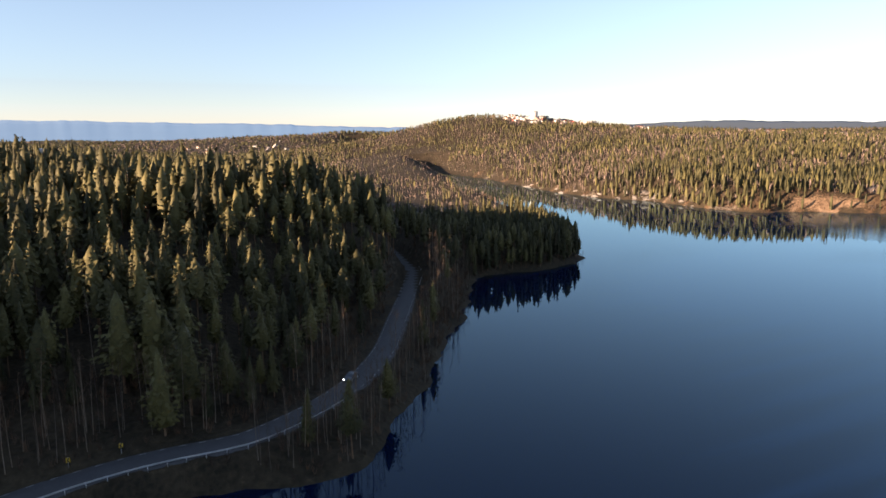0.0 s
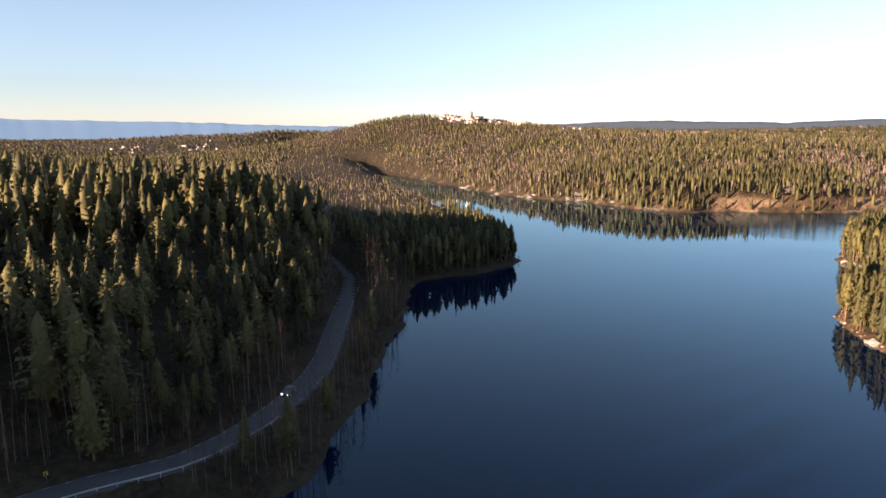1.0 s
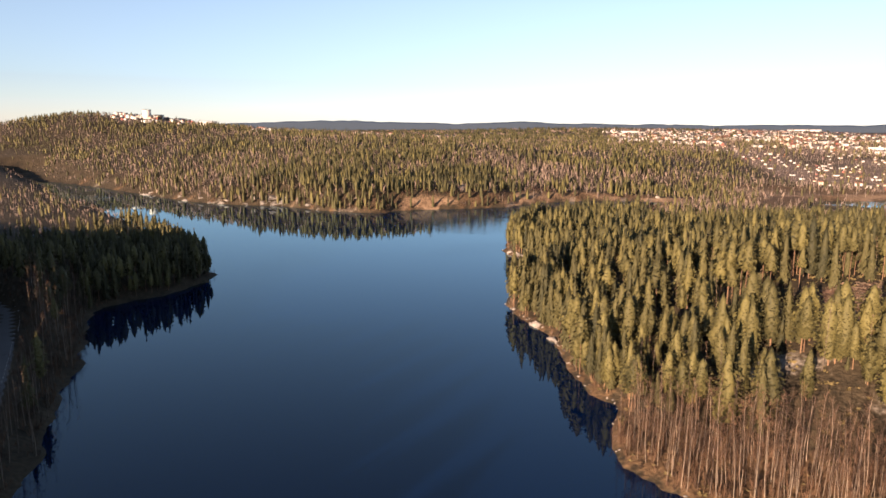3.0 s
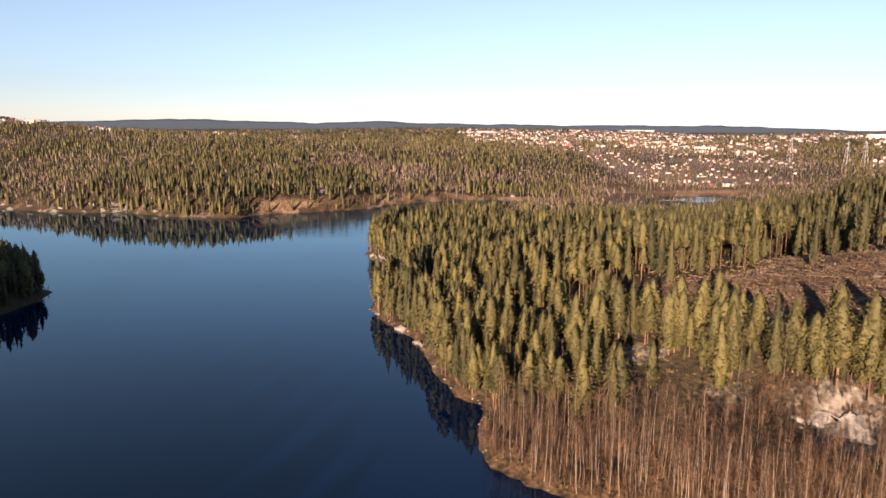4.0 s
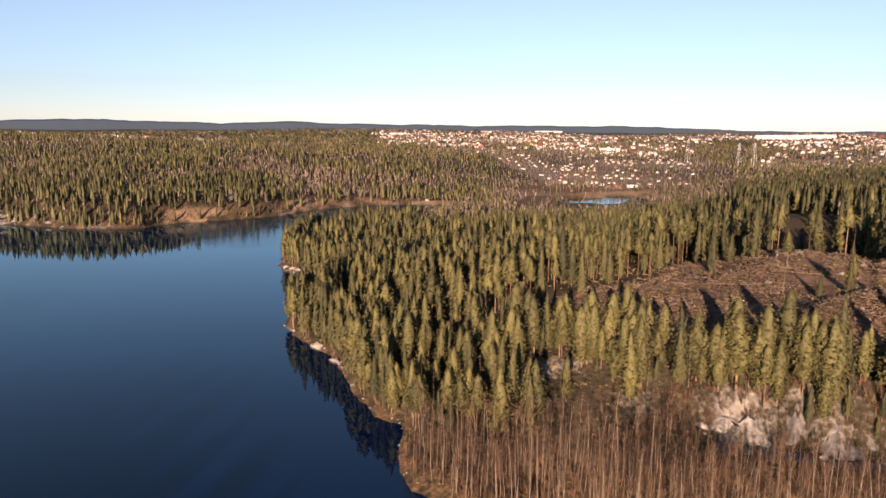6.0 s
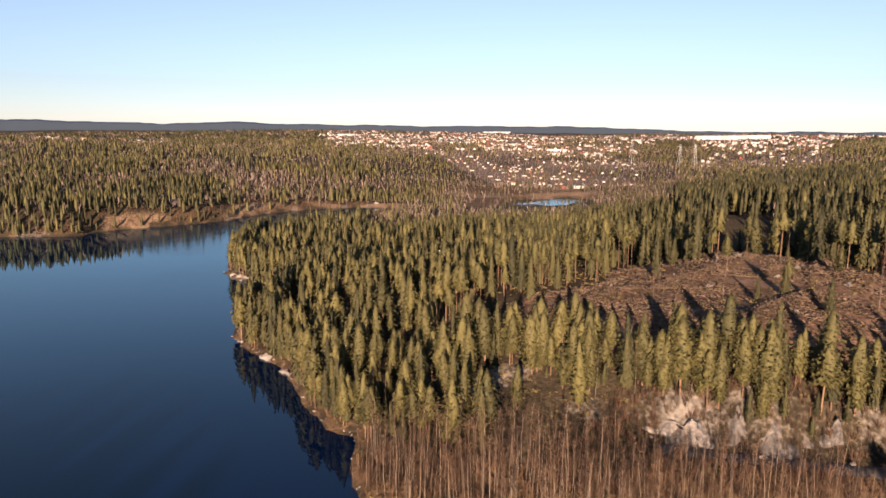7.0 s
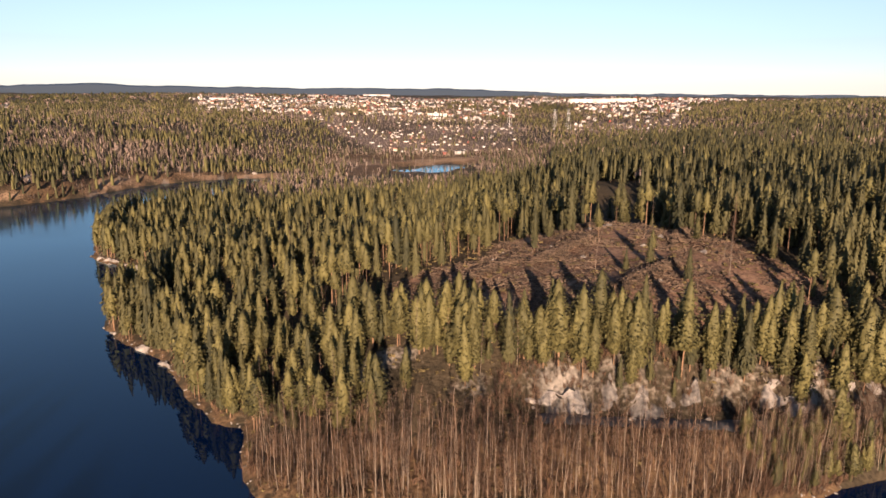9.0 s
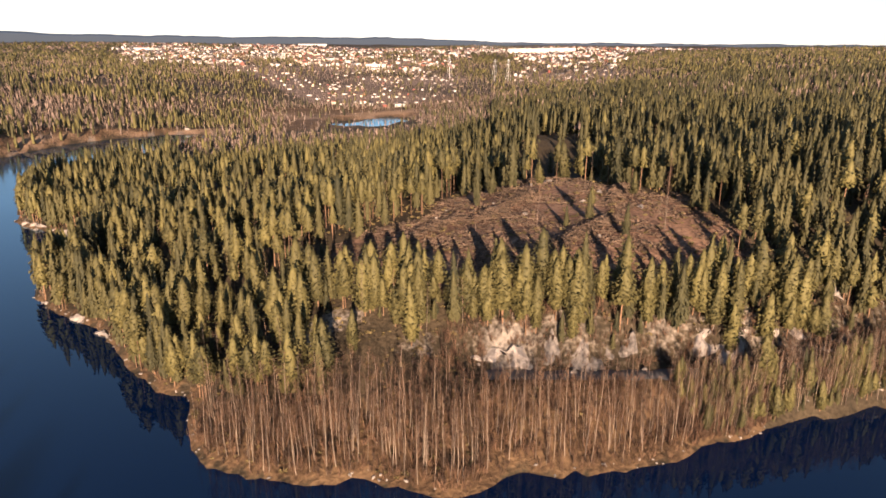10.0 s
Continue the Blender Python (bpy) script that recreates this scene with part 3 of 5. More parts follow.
def far_bare(rng, height, reach, blades, mat):
    """A distant leafless tree: upright sprays of twigs about a pale stem."""
    c = Shape()
    for _ in range(blades):
        a, r = rng.random() * 6.283, reach * rng.uniform(0.2, 1)
        z = height * rng.uniform(0.15, 0.55)
        tip = (math.cos(a) * r, math.sin(a) * r, z + height * rng.uniform(0.3, 0.48))
        b = a + rng.uniform(0.5, 2.6)
        wide = reach * rng.uniform(0.2, 0.42)
        c.kite((tip[0] * 0.2, tip[1] * 0.2, z), tip, (math.cos(b) * wide, math.sin(b) * wide, 0), (0, 0, 0), mat)
    v, f, m = c.arrays()
    s = Shape()
    s.tri((-0.16, 0, -0.5), (0.16, 0, -0.5), (0, 0, height * 0.9), mat + 1)
    s.tri((0, -0.16, -0.5), (0, 0.16, -0.5), (0, 0, height * 0.9), mat + 1)
    sv, sf, sm = s.arrays()
    return np.r_[v, sv], np.r_[f, sf + len(v)], np.r_[m, sm]


def scatter(name, templates, places, scales, mats, label, category, rng, squash=0.15):
    """All the trees of one stretch of wood as one mesh."""
    if not len(places):
        return None
    pick = rng.integers(0, len(templates), len(places))
    vs, fs, ms, ts, base = [], [], [], [], 0
    for k, (v, f, m) in enumerate(templates):
        p, s = places[pick == k], scales[pick == k]
        if not len(p):
            continue
        a = rng.random(len(p)) * 2 * np.pi
        c, q = np.cos(a)[:, None], np.sin(a)[:, None]
        w = s * rng.uniform(1 - squash, 1 + squash, len(p))
        x = (c * v[:, 0] - q * v[:, 1]) * w[:, None] + p[:, :1]
        y = (q * v[:, 0] + c * v[:, 1]) * w[:, None] + p[:, 1:2]
        z = v[:, 2] * s[:, None] + p[:, 2:]
        vs.append(np.stack([x, y, z], -1).reshape(-1, 3))
        fs.append((f[None] + (base + np.arange(len(p)) * len(v))[:, None, None]).reshape(-1, 3))
        ms.append(np.tile(m, len(p)))
        ts.append(np.repeat(rng.random(len(p)), len(v)))
        base += len(p) * len(v)
    me = build_mesh(name, np.concatenate(vs), np.concatenate(fs), mats, np.concatenate(ms), np.concatenate(ts))
    return tagged(new(name, me), label, category, kind="stuff")


RNG, PYR = np.random.default_rng(7), random.Random(11)
TREE_MATS = [BARK, NEEDLE, SPRUCE, TWIG, BIRCH]
# the far woods take the twigs paled for haze
FAR_MATS = [BARK, NEEDLE, SPRUCE, HAZED_TWIG, BIRCH]


def tree_places(lo, hi, spacing, sector):
    """Places for trees between two distances from the middle of the lake."""
    n = int(2 * hi / spacing) + 1
    g = (np.arange(n) - n / 2) * spacing
    x, y = np.meshgrid(g, g)
    x, y = x.ravel(), y.ravel()
    r, a = np.hypot(x, y), np.degrees(np.arctan2(x, y))
    k = (r < hi + spacing) & (r > lo - spacing) & (a > sector[0] - 2) & (a < sector[1] + 2)
    x, y = x[k], y[k]
    x, y = x + RNG.uniform(-0.48, 0.48, len(x)) * spacing, y + RNG.uniform(-0.48, 0.48, len(x)) * spacing
    r, a = np.hypot(x, y), np.degrees(np.arctan2(x, y))
    k = (r >= lo) & (r < hi) & (a > sector[0]) & (a < sector[1])
    x, y = x[k], y[k]
    d = shore_distance(x, y)
    k = d > 1.0
    x, y, d = x[k], y[k], d[k]
    r = np.hypot(x, y)
    keep = RNG.random(len(x))
    gap = np.maximum.reduce([clearing_cover(x, y) * 0.985, hollow_cover(x, y) * 0.94, field_cover(x, y)])
    gap = np.maximum(gap, np.where(line_distance(x, y, ROAD_LEFT)[0] < 6.0, 1, 0))
    gap = np.maximum(gap, np.where(line_distance(x, y, ROAD_RIGHT)[0] < 5.0, 1, 0))
    g2 = grass_cover(x, y, d)
    gap = np.maximum(gap, np.where((d > 5) & (y > 450) & (x < 110), smooth(g2, 0.35, 0.6) * 0.8, 0))
    gap = np.maximum(gap, smooth(reed_cover(x, y, d), 0.3, 0.5) * 0.8)
    gap = np.maximum(gap, smooth(urban_cover(x, y), 0.25, 0.6) * np.where(x < 0, 0.8, 0.4))
    gap = np.maximum(gap, np.where(rock_cover(x, y, d, 0 * x) * (np.hypot(x, y) < 220) > 0.7, 0.2, 0))
    holes = smooth(value_noise(x, y, 26, 63) + 0.4 * value_noise(x, y, 11, 64), 0.34, 0.5) * np.where(y < 188, 0.45, 0.95)
    brow = line_distance(x, y, BROW)[0]
    terrace = (x > 68) & (x < 160) & (brow > 4.5) & (y < np.interp(x, [c[0] for c in BROW], [c[1] for c in BROW]) + 16) & (y > np.interp(x, [c[0] for c in BROW], [c[1] for c in BROW]))
    gap = np.maximum(gap, np.where(terrace, 0.84, 0))
    face = (x > 36) & (x < 175) & (brow > 3) & (y < np.interp(x, [c[0] for c in BROW], [c[1] for c in BROW])) & (y > 60)
    gap = np.maximum(gap, np.where(face & (birch_zone(x, y) == 0), np.where(x < 78, 0.93, 0.62), 0))
    gap = np.maximum(gap, (1 - smooth(line_distance(x, y, LANE)[0], 3.0, 5.5)) * 0.97)
    for gx, gy, ga, gb in GAPS:
        gap = np.maximum(gap, (1 - smooth(np.hypot((x - gx) / ga, (y - gy) / gb), 0.8, 1.1)) * 0.97)
    gap = np.maximum(gap, np.where((x > -50) & (np.hypot(x, y) < 420) & (d > 9) & (x < 140) & (brow > 9), holes, 0))
    bank = line_distance(x, y, SHORE_LEFT[18:])[0]
    gap = np.maximum(gap, np.where((x < -230) & (bank < 100) & (bank < line_distance(x, y, SHORE_FAR)[0]), 0.65, 0))
    gap = np.maximum(gap, np.where((x < -115) & (y > -40) & (y < 185), 0.38, 0))
    gap = np.maximum(gap, np.where((x > 165) & (y > 100) & (r < 300), 0.12, 0))
    a = np.degrees(np.arctan2(x, y))
    gap = np.maximum(gap, np.where((a > 13) & (a < 24) & (r > 560) & (r < 760), 0.85, 0))
    k = keep > gap
    x, y, d = x[k], y[k], d[k]
    return np.c_[x, y, land_height(x, y) - 0.1], d


def kinds_of(p, d):
    """0 pine, 1 spruce, 2 bare birch, by where they stand."""
    x, y = p[:, 0], p[:, 1]
    u = RNG.random(len(p))
    n = value_noise(x, y, 60, 61) + 0.5 * value_noise(x, y, 22, 62)
    r = np.hypot(x, y)
    bare = 0.03 + 0.22 * smooth(n, 0.5, 1.0)
    bare = np.where(birch_zone(x, y) > 0, 1.0, bare)
    left_bank = (x < -60) & (y < 200) & (d < 20)
    bare = np.where(left_bank, np.where(y < 70, 0.9, 0.93), bare)
    a = np.degrees(np.arctan2(x, y))
    bare = np.where(r > 450, np.clip(0.56 + 0.5 * n, 0.22, 0.9), bare)
    low = (r > 430) & (r < 1000) & (a > 4 + 8 * (r > 640)) & (a < 30 - 8 * (r < 560)) & (land_height(x, y) < 27)
    bare = np.where(low, 0.85, bare)
    bare = np.where(urban_cover(x, y) > 0.2, 0.85, bare)
    bare = np.where((x < -300) & (y > 200) & (y < 750) & (r > 400) & (r < 1100), 0.8, bare)
    pine = np.where(x > -60, np.where((x > 150) & (r < 800), 0.12, 0.65), np.where((x < -115) & (y < 185), 0.8, 0.42))
    return np.where(u < bare, 2, np.where(u < bare + (1 - bare) * pine, 0, 1))


def area_points(x0, x1, y0, y1, n):
    return RNG.uniform(x0, x1, n), RNG.uniform(y0, y1, n)


def ground_points(x, y, lift=0.0):
    return np.c_[x, y, land_height(x, y) + lift]


def make_tree(kind, shapes, mats, label):
    root = tagged(new(kind), label, "tree")
    for name, s, m in zip(("trunk", "crown"), shapes, mats):
        o = new(name, s.mesh(name, [m]))
        o.parent = root
    return root


def plant(kind, roots, places, scales, group):
    """Single trees: the first of each form is moved, the rest are copies."""
    used = set()
    for p, s in zip(places, scales):
        k = PYR.randrange(len(roots)) if len(used) == len(roots) else len(used)
        w = s * PYR.uniform(0.88, 1.14)
        m = Matrix.LocRotScale(tuple(p), Euler((radians(PYR.uniform(-2, 2)), radians(PYR.uniform(-2, 2)), PYR.random() * 6.283)), (w, w, s))
        if k in used:
            copy_thing(roots[k], m)
        else:
            roots[k].matrix_basis = m
            used.add(k)
        tagged(roots[k], group=group)


def build_woods():
    mid_pine = [joined(*pine_shapes(PYR, 16, PYR.uniform(2.3, 3.0), 5, 3, 30, 2.3, PYR.uniform(0.2, 0.5)), 0, 1) for _ in range(9)]
    mid_spruce = [joined(*spruce_shapes(PYR, 17, PYR.uniform(2.3, 3.0), 5, 3, 30, 2.4), 0, 2) for _ in range(7)]
    mid_birch = [joined(*birch_shapes(PYR, 14, 8, 4, False), 4, 3) for _ in range(5)]
    medium = ([joined(*pine_shapes(PYR, 16, PYR.uniform(2.2, 3.0), 6, 4, 80, 1.7, PYR.uniform(0.25, 0.58)), 0, 1) for _ in range(9)],
              [joined(*spruce_shapes(PYR, 17, PYR.uniform(2.2, 3.0), 6, 4, 80, 1.8), 0, 2) for _ in range(7)],
              [joined(*birch_shapes(PYR, 14, 9, 5, False), 4, 3) for _ in range(5)])
    p, d = tree_places(60, 350, 4.5, (-180, 180))
    back = p[:, 1] < -40
    south = p[back][::3]
    scatter("spruce_wood", [far_tree(PYR, 17, 2.8, 2, 5, 2) for _ in range(4)], south, RNG.uniform(0.6, 0.8, len(south)), TREE_MATS,
            "dark spruce wood on the hill south of the lake", "forest", RNG)
    keep = ~back & ~((birch_zone(p[:, 0], p[:, 1]) > 0) & (RNG.random(len(p)) < 0.9))
    p, d = p[keep], d[keep]
    q, e = tree_places(80, 170, 2.1, (0, 62))
    few = (birch_zone(q[:, 0], q[:, 1]) > 0) & (e > 1.5)
    p, d = np.r_[p, q[few]], np.r_[d, e[few]]
    q, e = tree_places(80, 260, 2.8, (-90, -35))
    few = (e < 18) & (q[:, 0] < -60) & (q[:, 1] < 195)
    p, d = np.r_[p, q[few]], np.r_[d, e[few]]
    ledge = np.repeat([(49, 138.5), (55, 134.5), (61, 130.5), (67, 127), (73, 123), (79, 118.5), (86, 114)], 5, axis=0) + RNG.uniform(-2.2, 2.2, (35, 2)) * (1.5, 1)
    p, d = np.r_[p, ground_points(ledge[:, 0], ledge[:, 1], -0.1)], np.r_[d, shore_distance(ledge[:, 0], ledge[:, 1])]
    q, e = tree_places(80, 190, 2.8, (0, 75))
    few = (line_distance(q[:, 0], q[:, 1], BROW)[0] < 4.6) & (RNG.random(len(q)) < 0.85)
    p, d = np.r_[p, q[few]], np.r_[d, e[few]]
    x, y = area_points(100, 185, 60, 98, 9000)
    e = shore_distance(x, y)
    below = y < np.interp(x, [c[0] for c in ROAD_RIGHT], [c[1] for c in ROAD_RIGHT])
    pick = np.where((land_height(x, y) > 0.5) & below & (line_distance(x, y, ROAD_RIGHT)[0] > 2.9))[0][:1000]
    bankside = ground_points(x[pick], y[pick], -0.1), e[pick]
    q, e = tree_places(130, 480, 3.0, (-50, 12))
    rim = (e > 0.6) & (e < 8) & (q[:, 1] > 140) & ((q[:, 0] > -60) | (q[:, 1] > 190)) & (q[:, 1] < 420)
    p, d, k0 = np.r_[q[rim], p], np.r_[e[rim], d], rim.sum()
    k = kinds_of(p, d)
    k[:k0] = np.where(RNG.random(k0) < 0.5, 0, np.where(RNG.random(k0) < 0.75, 1, 2))
    k[len(p) - few.sum():] = np.where(RNG.random(few.sum()) < 0.55, 0, 1)
    p, d = np.r_[p, bankside[0]], np.r_[d, bankside[1]]
    k = np.r_[k, RNG.choice(3, len(bankside[0]), p=[0.14, 0.14, 0.72])]
    r = np.hypot(p[:, 0], p[:, 1])
    side = np.arange(len(p)) >= len(p) - len(bankside[0])
    low = (p[:, 0] < -120) & (p[:, 1] > 185)
    row = (p[:, 0] > 30) & (p[:, 0] < 175) & (p[:, 1] < 155) & (line_distance(p[:, 0], p[:, 1], BROW)[0] < 14)
    hill = (p[:, 0] < -115) & (p[:, 1] < 185)
    brow = (p[:, 0] < -180) & (p[:, 0] > -245) & (p[:, 1] > 85) & (p[:, 1] < 172)
    scale = RNG.uniform(0.62, 1.08, len(p)) * np.where((d < 4) & (p[:, 0] > -60), 1.05, 1) * np.where(low, 0.82, 1) * np.where(row, 1.08, 1) * np.where(hill, np.where((p[:, 0] > -205) & (p[:, 1] > 62), 1.0, 1.25), 1) * np.where(brow, 1.2, 1) * np.where(side & (k < 2), 0.5, 1) * np.where(side & (k == 2), 0.72, 1) * np.where((birch_zone(p[:, 0], p[:, 1]) > 0) & (line_distance(p[:, 0], p[:, 1], ROAD_RIGHT)[0] < 14), 0.8, 1)
    forms = (
        ("pine_tree", 0, [pine_shapes(PYR, 16, PYR.uniform(2.3, 3.0), 8, 6, 240, 1.2, b, True) for b in (0.12, 0.2, 0.1, 0.26, 0.4)], (BARK, NEEDLE), "tall pine with a bare orange trunk and olive crown", mid_pine, "pines on the lake shore"),
        ("spruce_tree", 1, [spruce_shapes(PYR, 17, PYR.uniform(2.3, 3.0), 8, 6, 240, 1.25, True) for _ in range(4)], (BARK, SPRUCE), "narrow dark green spruce with drooping branches", mid_spruce, "spruces on the lake shore"),
        ("birch_tree", 2, [birch_shapes(PYR, 14, 13, 8, True) for _ in range(5)], (BIRCH, TWIG), "slender leafless birch with a pale trunk", mid_birch, "birches on the lake shore"))
    for name, number, shapes, mats, label, coarse, group in forms:
        mine = np.where(k == number)[0]
        near = mine[np.argsort(r[mine] - 40 * (p[mine, 0] > 0))]
        plant(name, [make_tree(name, s, mats, label) for s in shapes], p[near[:300]], scale[near[:300]], group)
        rest = near[300:]
        front = (p[rest, 0] > -50) & (r[rest] < 255) | (p[rest, 0] < -50) & (r[rest] < 210)
        word = name.replace("_tree", "")
        if number == 0:
            edge = (line_distance(p[rest, 0], p[rest, 1], CLEARING, True)[0] < 16) & (p[rest, 1] > 145)
            stems = [joined(*pine_shapes(PYR, 17, PYR.uniform(2.2, 2.9), 6, 4, 80, 1.5, PYR.uniform(0.48, 0.64)), 0, 1) for _ in range(5)]
            scatter("pine_wood", stems, p[rest[edge]], scale[rest[edge]], TREE_MATS, "tall bare-stemmed pines at the edge of the felled ground", "forest", RNG)
            rest, front = rest[~edge], front[~edge]
        scatter(word + "_wood", medium[number], p[rest[front]], scale[rest[front]], TREE_MATS, "wood of sunlit " + word + " trees near the water", "forest", RNG)
        scatter(word + "_wood", coarse, p[rest[~front]], scale[rest[~front]], TREE_MATS, "mixed wood of " + word + " trees on the slopes", "forest", RNG)
    lone = [(150, 203), (153, 206), (131, 131), (156, 202), (161, 206), (140, 143), (150, 140), (118, 150), (104, 156), (140, 158), (160, 168), (95, 168), (122, 178), (148, 186), (84, 158), (168, 178), (112, 190)]
    spot = np.array(lone, float) + RNG.uniform(-2, 2, (len(lone), 2))
    for q, (name, _, shapes, mats, label, _, _) in zip((0, 1, 2), forms):
        few = spot[q::3]
        size = np.where(few[:, 1] > 199, RNG.uniform(0.85, 1.05, len(few)), RNG.uniform(0.4, 0.65, len(few))) if q < 2 else np.array([1.0] + [0.7] * (len(few) - 1))
        plant(name, [make_tree(name, s, mats, label.split(" with")[0] + " spared on the felled ground") for s in shapes[:len(few)]], ground_points(few[:, 0], few[:, 1], -0.1), size, "trees left on the felled ground")
    tall = make_tree("birch_tree", forms[2][2][0], (BIRCH, TWIG), "tall lone leafless birch on the felled ground")
    tall.matrix_basis = Matrix.LocRotScale((132, 133, float(land_height(np.array([132.0]), np.array([133.0]))[0])), None, (1.2, 1.2, 1.5))
    # the further woods
    spare_pine = [joined(*pine_shapes(PYR, 14, PYR.uniform(2.2, 2.8), 5, 3, 22, 2.2, PYR.uniform(0.1, 0.35)), 0, 1) for _ in range(8)]
    spare_spruce = [joined(*spruce_shapes(PYR, 15, PYR.uniform(2.2, 2.8), 5, 3, 22, 2.2), 0, 2) for _ in range(7)]
    for lo, hi, gap, sector in ((350, 480, 4.6, (-82, 66)), (480, 800, 4.0, (-80, 66)), (800, 1500, 6.4, (-80, 64)), (1500, 2700, 15, (-80, 64)), (2700, 4600, 34, (-80, -26))):
        p, d = tree_places(lo, hi, gap, sector)
        k = kinds_of(p, d)
        s = RNG.uniform(0.62, 1.12, len(p)) ** 1.2
        ang = np.degrees(np.arctan2(p[:, 0], p[:, 1]))
        s = s * np.where((ang > 5) & (ang < 30) & (lo < 900) & (p[:, 2] < 27), 0.75, 1.0) * np.where((ang > 28) & (lo < 800), 1.1, 1.0)
        bank = line_distance(p[:, 0], p[:, 1], SHORE_LEFT[18:])[0]
        s = s * np.where((bank < 120) & (p[:, 0] < -180) & (bank < line_distance(p[:, 0], p[:, 1], SHORE_FAR)[0]), 0.65, 1.0) * (1 + 0.2 * (lo > 1400))
        low, wide = (11, 1.8) if lo < 700 else (9, 2.1) if lo < 1400 else (8, 5.0) if lo < 2000 else (6, 9.0)
        pines = [far_tree(PYR, low, wide, 2 if lo < 1400 else 1, 5 if lo < 700 else 4, 1, 0.7) for _ in range(7)]
        spruces = [far_tree(PYR, low * 1.08, wide * 0.9, 2 if lo < 1400 else 1, 4, 2, 0.2) for _ in range(6)]
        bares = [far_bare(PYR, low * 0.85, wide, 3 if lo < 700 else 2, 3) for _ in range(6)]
        if lo < 400:
            pines, spruces = spare_pine, spare_spruce
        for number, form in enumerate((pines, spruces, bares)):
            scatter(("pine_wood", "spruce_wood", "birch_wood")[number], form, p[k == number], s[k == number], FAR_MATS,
                    ("olive pine forest on the far hills", "dark spruce forest on the far hills", "brown leafless birch wood on the far hills, paled for haze")[number], "forest", RNG)


build_woods()


# ---- brush, rocks and felled timber ----
def brush_shape(rng, height, count):
    c = Shape()
    for _ in range(count):
        a, r = rng.random() * 6.283, rng.uniform(0.1, 0.6) * height * 0.6
        o = Vector((rng.uniform(-0.3, 0.3), rng.uniform(-0.3, 0.3), 0))
        tip = Vector((math.cos(a) * r, math.sin(a) * r, height * rng.uniform(0.5, 1)))
        b = rng.random() * 6.283
        wide = rng.uniform(0.02, 0.05)
        c.kite(o, tip, (math.cos(b) * wide, math.sin(b) * wide, 0), (0, 0, 0))
    return c.arrays()


def mound_shape(rng, size):
    """A low shrub: short stiff sprays in a cushion."""
    c = Shape()
    for _ in range(14):
        d = Vector((rng.gauss(0, 1), rng.gauss(0, 1), abs(rng.gauss(0.5, 0.4)))).normalized() * size * rng.uniform(0.6, 1)
        n = d.orthogonal().normalized() * size * 0.25
        n.rotate(Euler((rng.random() * 6, rng.random() * 6, 0)))
        c.kite(d * 0.1, d, n, (0, 0, 0))
    return c.arrays()


